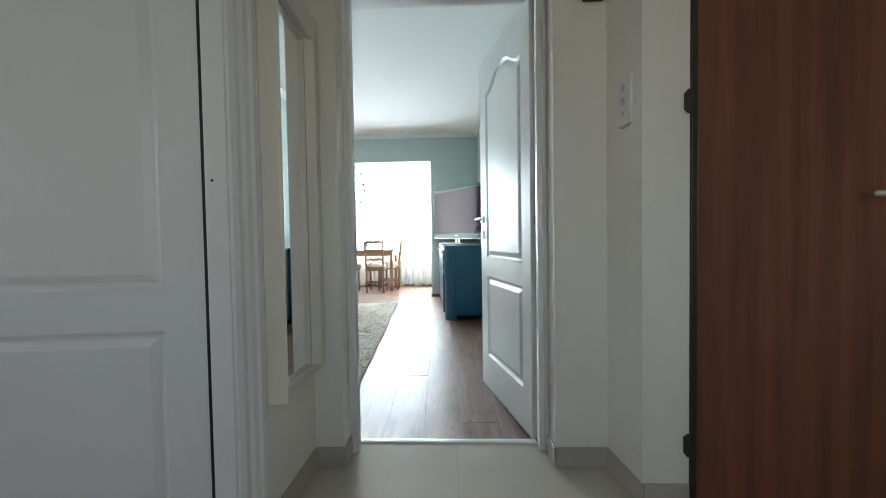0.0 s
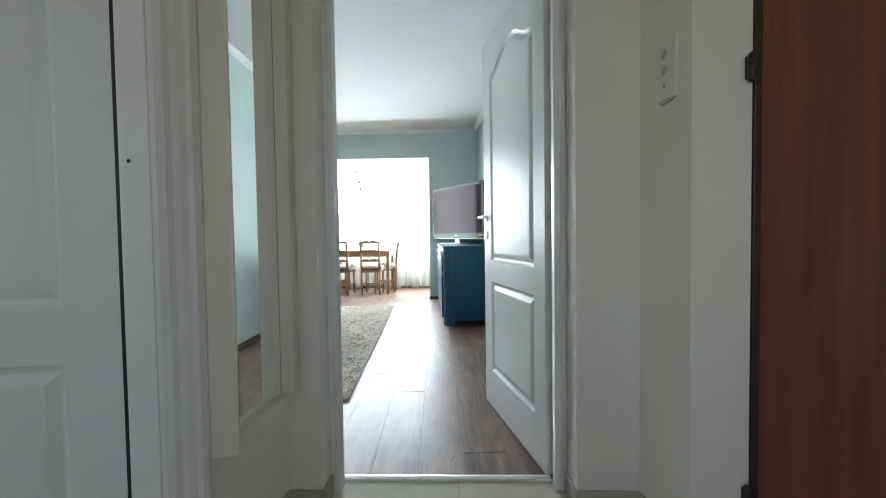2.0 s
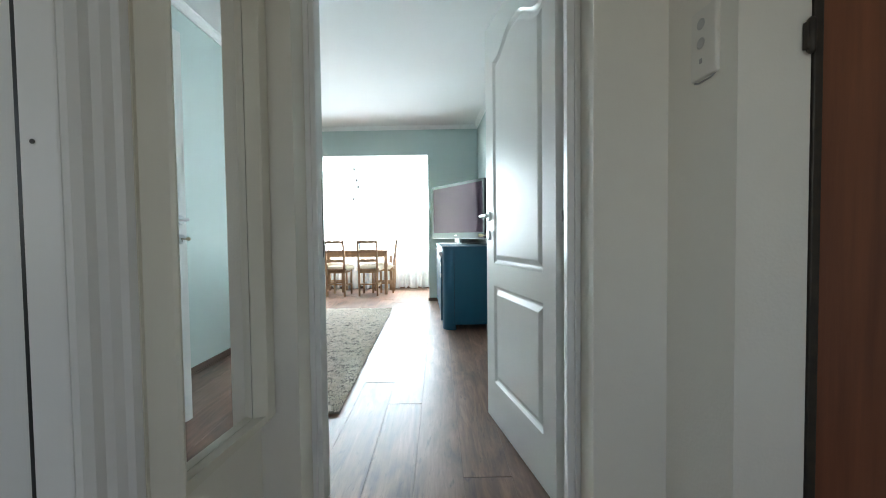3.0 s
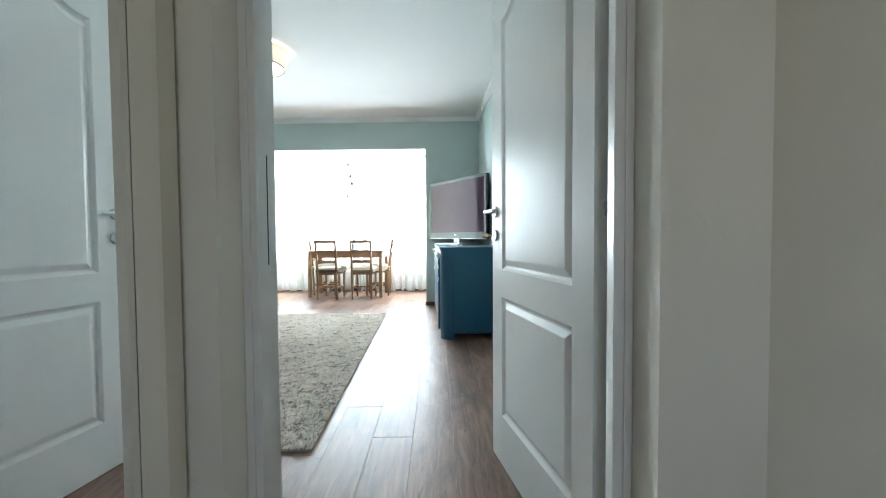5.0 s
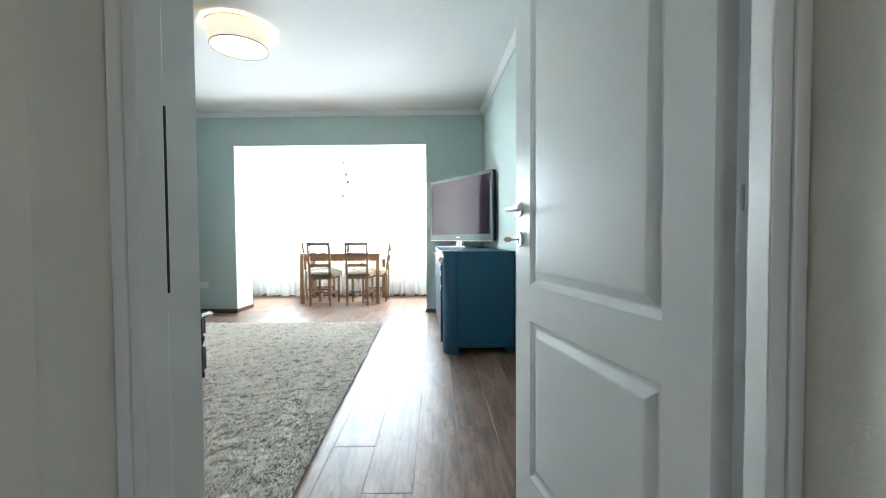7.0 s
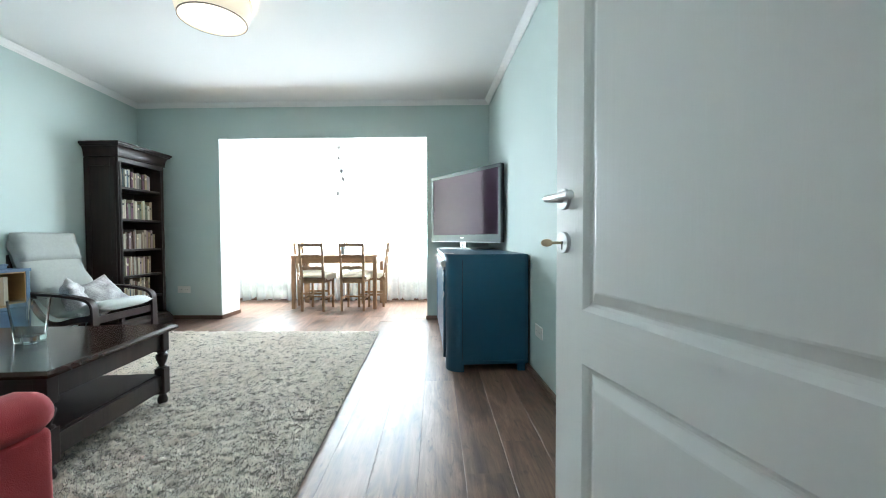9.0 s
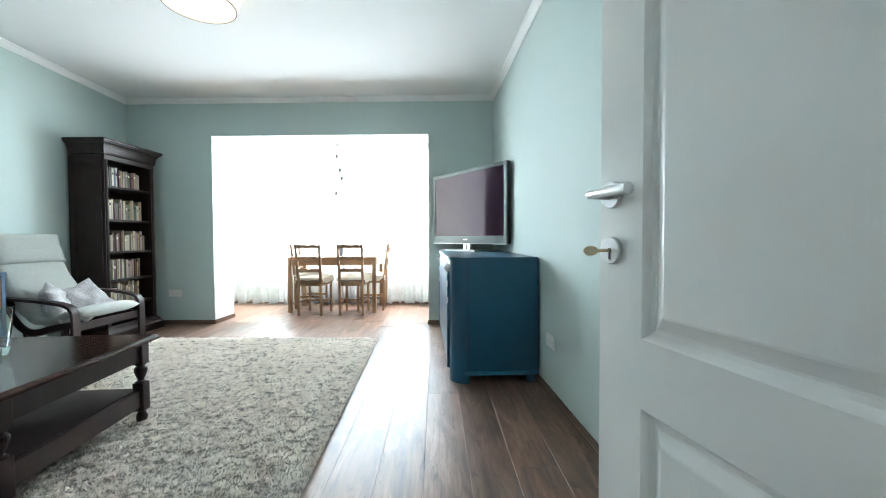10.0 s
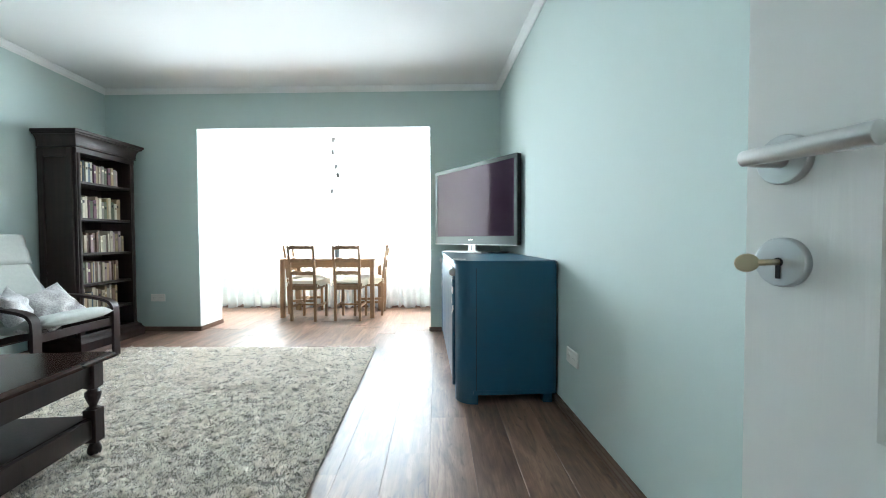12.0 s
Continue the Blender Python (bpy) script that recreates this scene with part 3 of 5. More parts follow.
for p, q in (((HL, HALL_END - 0.012), (HL - 0.009, 1.30)), ((HL - 0.009, 1.297), (-0.489, 1.08)), ((0.764, ENTRY_Y - 0.008), (HR, HALL_END - 0.012))):
    bm = prism([p, q, (q[0] + (0.009 if q[0] < 0 else -0.009), q[1]), (p[0] + (0.009 if p[0] < 0 else -0.009), p[1])], 0.001, 0.082)
    part("tile", bm, TILE_SKIRT, sk)

# ---- doors ----


def panel_outline(x0, x1, z0, z1, rise):
    """An upright panel's outline; rise lifts the middle of its top into a cathedral arch."""
    pts = [(x0, z0), (x1, z0), (x1, z1)]
    if rise:
        k = 28
        for i in range(1, k):
            u = i / k
            s = min(max((u - 0.07) / 0.36, 0), 1) if u < 0.5 else min(max((0.93 - u) / 0.36, 0), 1)
            pts.append((x1 + (x0 - x1) * u, z1 + rise * (s * s * (3 - 2 * s))))
    return pts + [(x0, z1)]


def door_leaf_mesh(width, height, thick):
    """A moulded leaf: hinge edge at x = 0, two sunk and raised panels on both faces, the upper one arched."""
    bm = bmesh.new()
    panels = [panel_outline(0.101, width - 0.112, 0.207, 0.704, 0), panel_outline(0.101, width - 0.112, 0.818, height - 0.205, 0.080)]
    steps = ((0.0, 0.0), (0.003, 0.0035), (0.010, 0.0100), (0.017, 0.0125), (0.021, 0.0120), (0.041, 0.0020), (0.045, 0.0012))
    for side in (-1, 1):
        def ring(points, sink):
            return [bm.verts.new((x, side * (thick / 2 - sink), z)) for x, z in points]
        rim = ring([(0, 0), (width, 0), (width, height), (0, height)], 0)
        edges = [bm.edges.new((rim[i], rim[(i + 1) % 4])) for i in range(4)]
        for outline in panels:
            loops = [ring(outline if not d else offset_loop(outline, d), s) for d, s in steps]
            k = len(outline)
            edges += [bm.edges.new((loops[0][i], loops[0][(i + 1) % k])) for i in range(k)]
            for p, q in zip(loops, loops[1:]):
                for i in range(k):
                    bm.faces.new((p[i], p[(i + 1) % k], q[(i + 1) % k], q[i]))
            bm.faces.new(loops[-1])
        bmesh.ops.triangle_fill(bm, edges=edges, use_beauty=True)
    y = thick / 2
    c = [(0, 0), (width, 0), (width, height), (0, height)]
    for i in range(4):
        (xa, za), (xb, zb) = c[i], c[(i + 1) % 4]
        bm.faces.new([bm.verts.new(p) for p in ((xa, -y, za), (xb, -y, zb), (xb, y, zb), (xa, y, za))])
    bmesh.ops.remove_doubles(bm, verts=bm.verts, dist=0.00005)
    return bm


def lever_set(leaf, along, z, side, y, key):
    """Two round roses, a lever that points to the hinges and a key in the lower rose."""
    turn = pose(along, side * y, z, -90 * side, 0, 0)
    rose = [(0.0240, 0.0), (0.0240, 0.0070), (0.0233, 0.0082), (0.0228, 0.0085), (0.0226, 0.0085), (0.011, 0.0086), (0.010, 0.0086)]
    r = part("rose", lathe(rose, 28), CHROME, leaf, "round satin chrome rose", turn, True)
    part("neck", lathe([(0.0085, 0.0), (0.0085, 0.032)], 16), CHROME, r, "", pose(0, 0, 0.009), True)
    lv = lathe([(0.0002, 0.0), (0.0068, 0.0), (0.0072, 0.0003), (0.0075, 0.0012), (0.0094, 0.096), (0.0096, 0.0992), (0.0094, 0.0998), (0.0091, 0.1000), (0.0002, 0.1000)], 20)
    part("lever", lv, CHROME, r, "tapered satin chrome lever handle", pose(0.006, 0, 0.046, 0, -92, 0), True)
    turn = pose(along, side * y, z - 0.099, -90 * side, 0, 0)
    k = part("key_rose", lathe(rose, 28), CHROME, leaf, "round satin chrome key rose", turn, True)
    hole = lathe([(0.0045, 0.0), (0.0045, 0.0012)], 12)
    box(-0.0022, 0.0022, -0.016, 0.0, 0.0, 0.0012, bm=hole)
    part("keyhole", hole, BLACK, k, "black keyhole", pose(0, 0, 0.0084, 0, 0, 180 if side > 0 else 0))
    if key:
        stem = tube([(0, 0, 0.006), (0, 0, 0.034)], 0.0030, 8)
        kk = part("key", stem, BRASS, k, "worn brass key in the lock", None, True)
        bow = lathe([(0.002, -0.0013), (0.0125, -0.0013), (0.0135, 0.0), (0.0125, 0.0013), (0.002, 0.0013)], 18)
        part("bow", bow, BRASS, kk, "", pose(0, 0, 0.046, 0, 90, 0) @ Matrix.Diagonal((1.10, 0.66, 1, 1)))


LEAF_W, LEAF_H, LEAF_T = 0.761, 2.030, 0.040
leaf_mesh = mesh_of("leaf", door_leaf_mesh(LEAF_W, LEAF_H, LEAF_T), DOOR_WHITE)
door = thing("door_1", "white moulded two-panel door standing wide open into the living room", "door", kind="structure")
HINGE, FREE = Vector((0.467, 1.834)), Vector((0.292, 2.575))
ang = math.degrees(math.atan2(FREE.y - HINGE.y, FREE.x - HINGE.x))
swing = pose(HINGE.x, HINGE.y, 0.008, 0, 0, ang) @ pose(0, -LEAF_T / 2, 0)
leaf = part("leaf", leaf_mesh, DOOR_WHITE, door, "white moulded door leaf with an arched upper panel", swing)
lever_set(leaf, LEAF_W - 0.040, 1.059, 1, LEAF_T / 2, True)
lever_set(leaf, LEAF_W - 0.040, 1.059, -1, LEAF_T / 2, False)
part("lock_plate", box(LEAF_W - 0.0005, LEAF_W + 0.001, -0.010, 0.010, 0.86, 1.10, 0.0004, segs=1), CHROME, leaf)
for z in (0.25, 1.75):
    part("hinge", lathe([(0.006, z - 0.05), (0.007, z - 0.045), (0.007, z + 0.045), (0.006, z + 0.05)], 12, centre=(-0.004, -LEAF_T / 2 - 0.004)), CHROME, leaf)
part("hinge", lathe([(0.002, 1.010), (0.0032, 1.012), (0.0032, 1.046), (0.002, 1.048)], 12, centre=(0.4795, 1.7955)), SOCKET_GREY, door, "grey hinge knuckle")
# frame of the living room door
STOP_L, STOP_R = -0.324, 0.481
jamb = box(L_REV - 0.015, L_REV - 0.002, 1.7765, ROOM_FACE + 0.022, 0.0, DOOR_TOP - 0.002, 0.002, segs=1)
box(L_REV + 0.001, STOP_L, 1.728, 1.7755, 0.0, 2.022, 0.003, jamb, 2)
part("jamb", jamb, FRAME_WHITE, door, "white door jamb with a rebate")
part("strike_plate", box(STOP_L - 0.003, STOP_L + 0.0008, 1.7735, 1.7778, 0.90, 1.16, 0.0005, segs=1), DARK_METAL, door, "dark metal strike plate")
jamb = box(R_REV + 0.002, R_REV + 0.015, 1.7885, ROOM_FACE + 0.002, 0.0, DOOR_TOP - 0.002, 0.002, segs=1)
box(STOP_R, R_REV - 0.001, 1.746, 1.787, 0.0, 2.022, 0.003, jamb, 2)
part("jamb", jamb, FRAME_WHITE, door, "white door jamb with a rebate")
head = box(L_REV - 0.001, R_REV + 0.001, 1.772, ROOM_FACE + 0.002, 2.034, DOOR_TOP - 0.002, segs=1)
box(STOP_L + 0.002, STOP_R - 0.002, 1.772, 1.832, 2.020, 2.034, 0.002, head, 1)
part("head", head, FRAME_WHITE, door)
part("casing", box(L_REV + 0.001, L_REV + 0.019, 1.722, 1.7278, 0.0, 2.022, 0.002), FRAME_WHITE, door)
part("casing", box(R_REV - 0.020, R_REV - 0.001, 1.740, 1.7458, 0.0, 2.022, 0.002), FRAME_WHITE, door)
strip = extrude_profile([(0.0, 0.0), (0.040, 0.0), (0.034, 0.006), (0.020, 0.009), (0.006, 0.006)], (0.482, SILL + 0.004, 0.0005), (-0.334, SILL + 0.004, 0.0005))
for v in strip.verts:
    v.co.y = 2 * (SILL + 0.004) - v.co.y if v.co.y < SILL else v.co.y
structure("threshold_strip", strip, ALU, "aluminium strip between tiles and laminate", "threshold")

# white door ajar on the hall's west side
door2 = thing("door_2", "white moulded door standing slightly ajar", "door", kind="structure")
leaf2 = part("leaf", leaf_mesh, DOOR_WHITE, door2, "white moulded door leaf", pose(-0.567 - LEAF_W * math.cos(radians(6.5)), 1.072 - LEAF_W * math.sin(radians(6.5)), 0.008, 0, 0, 6.5) @ pose(0, LEAF_T / 2, 0))
part("latch", box(LEAF_W, LEAF_W + 0.009, -0.008, 0.008, 1.015, 1.05, 0.002), CHROME, leaf2, "steel latch bolt")
part("jamb", box(-0.556, -0.4915, POST_Y - 0.006, POST_Y + 0.115, 0, 2.06, 0.004), FRAME_WHITE, door2, "white door post")
part("jamb", box(-1.42, -1.372, POST_Y - 0.006, POST_Y + 0.115, 0, 2.06, 0.004), FRAME_WHITE, door2)
part("head", box(-1.372, -0.556, POST_Y - 0.004, POST_Y + 0.115, 2.045, 2.078, 0.003), FRAME_WHITE, door2)
part("screw_hole", lathe([(0.004, 0), (0.004, 0.001)], 10), DARK_METAL, door2, "", pose(-0.534, POST_Y - 0.0063, 1.120, 90))
# black strip painted into the gap as the darkness beside the leaf
part("gap_shade", box(-0.5668, -0.5563, POST_Y - 0.001, POST_Y + 0.012, 0.004, 2.045), BLACK, door2, "black strip that paints the door gap's shade")
mould = [(-0.491, 1.064), (-0.482, 1.067), (-0.473, 1.080), (-0.471, 1.097), (-0.463, 1.108), (-0.458, 1.124), (-0.450, 1.132), (-0.448, 1.149), (-0.4905, 1.1495)]
part("casing", prism(mould, 0.0, 2.08), FRAME_WHITE, door2, "moulded white door casing")

# entrance door
entry = thing("door_3", "closed mahogany-brown entrance door with dark edges", "door", kind="structure")
el = part("leaf", box(0.953, 1.86, ENTRY_Y + 0.004, ENTRY_Y + 0.06, 0.006, 2.05, 0.003), MAHOGANY, entry, "mahogany-brown wood-grain leaf")
part("frame", box(ENTRY_X + 0.002, 0.949, ENTRY_Y - 0.006, ENTRY_Y + 0.08, 0, 2.07, 0.003), DARK_METAL, entry, "dark brown metal frame")
part("frame", box(1.866, 1.898, ENTRY_Y - 0.006, ENTRY_Y + 0.08, 0, 2.07, 0.003), DARK_METAL, entry, "dark brown metal frame")
for z in (0.222, 1.404):
    h = lathe([(0.004, -0.040), (0.009, -0.034), (0.009, 0.034), (0.004, 0.040)], 12)
    box(-0.012, 0.0, -0.004, 0.010, -0.03, 0.03, 0.002, h)
    part("hinge", h, DARK_METAL, entry, "dark metal hinge", pose(0.916, ENTRY_Y - 0.012, z), True)
pl = part("handle_plate", box(1.655, 1.695, ENTRY_Y - 0.004, ENTRY_Y + 0.004, 0.93, 1.15, 0.003), CHROME, el)
part("lever", tube([(1.675, ENTRY_Y - 0.002, 1.078), (1.675, ENTRY_Y - 0.045, 1.078), (1.655, ENTRY_Y - 0.055, 1.078), (1.485, ENTRY_Y - 0.052, 1.078)], 0.0105, 12), CHROME, pl, "", None, True)

# ---- hall things ----
MIRROR_AT = Vector((-0.47, 1.36, 0.44))
mir = thing("wall_mirror", "tall wall mirror in a deep cream wooden frame", "mirror", pose(*MIRROR_AT))


def mirror_block(points, low, high):
    """A block over a plan outline in room coordinates; low and high are heights at its near and far end."""
    y0, y1 = min(y for x, y in points), max(y for x, y in points)
    bm = prism([(x - MIRROR_AT.x, y - MIRROR_AT.y) for x, y in points], 0.0, 1.0)
    for v in bm.verts:
        f = (v.co.y + MIRROR_AT.y - y0) / (y1 - y0)
        ends = high if v.co.z > 0.5 else low
        v.co.z = ends[0] + (ends[1] - ends[0]) * f - MIRROR_AT.z
    return bm


def glass_x(y):
    return -0.4557 - 0.045 * (y - 1.539)


part("backing", mirror_block([(-0.4885, 1.150), (glass_x(1.15) - 0.008, 1.150), (glass_x(1.62) - 0.008, 1.620), (-0.476, 1.620)], (0.462, 0.440), (1.83, 1.83)), CREAM, mir, "deep cream side panel")
part("glass", mirror_block([(glass_x(1.160) - 0.006, 1.160), (glass_x(1.160), 1.160), (glass_x(1.545), 1.545), (glass_x(1.545) - 0.006, 1.545)], (0.475, 0.445), (1.745, 1.745)), MIRROR, mir, "mirror glass")
part("frame", mirror_block([(-0.446, 1.157), (-0.398, 1.168), (-0.391, 1.172), (-0.391, 1.177), (-0.397, 1.182), (-0.440, 1.184)], (0.463, 0.463), (1.83, 1.83)), CREAM, mir, "cream painted frame rail")
part("frame", mirror_block([(glass_x(1.539) + 0.001, 1.539), (-0.428, 1.561), (-0.424, 1.566), (-0.427, 1.618), (-0.4505, 1.620)], (0.440, 0.440), (1.83, 1.83)), CREAM, mir, "cream painted frame rail")
for low, high in (((0.463, 0.437), (0.492, 0.458)), ((1.735, 1.735), (1.829, 1.829))):
    part("frame", mirror_block([(glass_x(1.185) + 0.001, 1.185), (-0.418, 1.185), (-0.414, 1.188), (-0.428, 1.557), (-0.431, 1.559), (glass_x(1.559) + 0.001, 1.559)], low, high), CREAM, mir, "cream painted frame rail")

inter = thing("intercom", "white wall intercom with two round grey marks", "intercom", pose(0.7555, 1.486, 1.444, 0, 0, 5.7))
part("case", box(-0.012, 0.003, -0.044, 0.044, -0.087, 0.087, 0.007, segs=3), INTERCOM, inter)
for z in (0.048, 0.0):
    part("speaker", lathe([(0.012, 0), (0.014, 0.001), (0.010, 0.003)], 18), INTERCOM_MARK, inter, "round grey grille", pose(-0.0118, 0.006, z, 0, -90, 0))
part("button", box(-0.0135, -0.0118, 0.001, 0.011, -0.050, -0.038, 0.001), SOCKET_GREY, inter)
part("cord", tube([(-0.002, 0.040, -0.088), (-0.004, 0.020, -0.094), (-0.004, -0.020, -0.092), (-0.002, -0.042, -0.080)], 0.0025, 6), SOCKET_GREY, inter, "thin grey cord", None, True)
ch = thing("door_chime", "dark grey chime box high on the hall wall", "chime")
part("case", box(0.640, 0.725, HALL_END - 0.040, HALL_END - 0.001, 1.885, 2.03, 0.008), DARK_METAL, ch)

# ---- rug ----
RUG = [Vector(p) for p in ((-0.524, 2.566), (-0.713, 5.642), (-3.06, 5.61), (-2.87, 2.54))]
rug = thing("shag_rug", "thick cream and grey shag rug on the laminate", "rug")
bm = bmesh.new()
NX, NY = 200, 260


def rug_point(u, v):
    p = RUG[0].lerp(RUG[3], u).lerp(RUG[1].lerp(RUG[2], u), v)
    ripple = 0.012
    return p + Vector((ripple * noise.noise(Vector((p.x * 3, p.y * 3, 5))), ripple * noise.noise(Vector((p.x * 3, p.y * 3, 9)))))


grid = []
for i in range(NX + 1):
    row = []
    for j in range(NY + 1):
        p = rug_point(i / NX, j / NY)
        rim = min(i, NX - i, j, NY - j)
        row.append(bm.verts.new((p.x, p.y, 0.001 if rim == 0 else 0.013 + 0.008 * noise.noise(Vector((p.x * 11, p.y * 11, 8.0))) + 0.007 * noise.noise(Vector((p.x * 38, p.y * 38, 2.0))))))
    grid.append(row)
for i in range(NX):
    for j in range(NY):
        bm.faces.new((grid[i][j], grid[i + 1][j], grid[i + 1][j + 1], grid[i][j + 1]))
part("backing", bm, SHAG_BASE, rug, "", None, True)
rng = np.random.default_rng(7)
TUFTS = 400000
u, v = rng.random(TUFTS), rng.random(TUFTS)
corner = np.array([tuple(p) for p in RUG])
base = ((1 - u) * (1 - v))[:, None] * corner[0] + ((1 - u) * v)[:, None] * corner[1] + (u * v)[:, None] * corner[2] + (u * (1 - v))[:, None] * corner[3]
# strands fall in soft drifts, so that the pile parts into darker valleys
drift = np.array([noise.noise(Vector((x * 7.0, y * 7.0, 1.0))) * 3.6 + noise.noise(Vector((x * 17.0, y * 17.0, 4.0))) * 2.2 for x, y in base])
lift = np.array([noise.noise(Vector((x * 11.0, y * 11.0, 8.0))) for x, y in base])
ang = drift + rng.normal(0, 1.5, TUFTS)
length = rng.uniform(0.013, 0.023, TUFTS) * (1 + 0.75 * lift)
lean = rng.uniform(0.60, 1.05, TUFTS)
d = np.stack([np.cos(ang), np.sin(ang)], 1)
s = np.stack([-d[:, 1], d[:, 0]], 1) * rng.uniform(0.0010, 0.0019, TUFTS)[:, None]
z0 = 0.010
h1 = np.clip(length * (1 - lean * 0.35) * 0.62, 0.008, None)
h2 = np.clip(h1 + length * (0.55 - lean * 0.55), 0.009, 0.045)
mid = base + d * (length * lean * 0.42)[:, None]
tip = base + d * (length * (0.25 + lean * 0.62))[:, None]
# neighbouring strands felt together into locks of uneven height
CELL = 0.017
cell = np.floor(base / CELL).astype(int) - np.floor(corner.min(0) / CELL).astype(int) + 2
wide = cell.max(0) + 3
lock_at, lock_up = rng.random((wide[0], wide[1], 2)), rng.uniform(0.40, 1.55, (wide[0], wide[1]))
heart = (np.floor(base / CELL) + lock_at[cell[:, 0], cell[:, 1]]) * CELL + d * 0.006
tip = tip * 0.52 + heart * 0.48
mid = mid * 0.80 + heart * 0.20
up = lock_up[cell[:, 0], cell[:, 1]]
up = up * np.clip(1 + 1.3 * np.array([noise.noise(Vector((x * 19.0, y * 26.0, 2.0))) for x, y in base]), 0.35, 1.7)
h1, h2 = h1 * (0.4 + 0.6 * up), h2 * up
co = np.zeros((TUFTS, 5, 3), np.float32)
co[:, 0, :2], co[:, 1, :2] = base - s, base + s
co[:, 2, :2], co[:, 3, :2] = mid + s * 0.9, mid - s * 0.9
co[:, 4, :2] = tip
co[:, 0, 2] = co[:, 1, 2] = z0
co[:, 2, 2] = co[:, 3, 2] = z0 + h1
co[:, 4, 2] = z0 + h2 * 0.85
k = np.arange(TUFTS)[:, None] * 5
quads = k + np.array([0, 1, 2, 3])
tris = k + np.array([3, 2, 4])
me = bpy.data.meshes.new("pile")
me.vertices.add(TUFTS * 5)
me.vertices.foreach_set("co", co.ravel())
me.loops.add(TUFTS * 7)
loops = np.concatenate([quads, tris], 1).astype(np.int32)
me.loops.foreach_set("vertex_index", loops.ravel())
me.polygons.add(TUFTS * 2)
starts = (np.arange(TUFTS)[:, None] * 7 + np.array([0, 4])).ravel().astype(np.int32)
me.polygons.foreach_set("loop_start", starts)
me.update(calc_edges=True)
me.materials.append(SHAG)
pile = part("pile", me, SHAG, rug, "loose cream and grey shag strands")
tagged(pile, kind="stuff")

# ---- dining corner ----
table = thing("dining_table", "stained pine dining table by the bay window", "table")
TX0, TX1, TY0, TY1 = -2.195, -0.98, 6.99, 7.60
part("tabletop", box(TX0, TX1, TY0, TY1, 0.722, 0.746, 0.004), PINE_LONG, table)
part("apron", box(TX0 + 0.07, TX1 - 0.07, TY0 + 0.020, TY0 + 0.040, 0.632, 0.721), PINE_LONG, table)
part("apron", box(TX0 + 0.07, TX1 - 0.07, TY1 - 0.040, TY1 - 0.020, 0.632, 0.721), PINE_LONG, table)
for x in (TX0 + 0.022, TX1 - 0.042):
    part("apron", box(x, x + 0.02, TY0 + 0.07, TY1 - 0.07, 0.632, 0.721), PINE_LONG, table)
for x in (TX0 + 0.012, TX1 - 0.070):
    for y in (TY0 + 0.010, TY1 - 0.068):
        part("leg", box(x, x + 0.050, y, y + 0.050, 0.0, 0.721, 0.004), PINE, table)


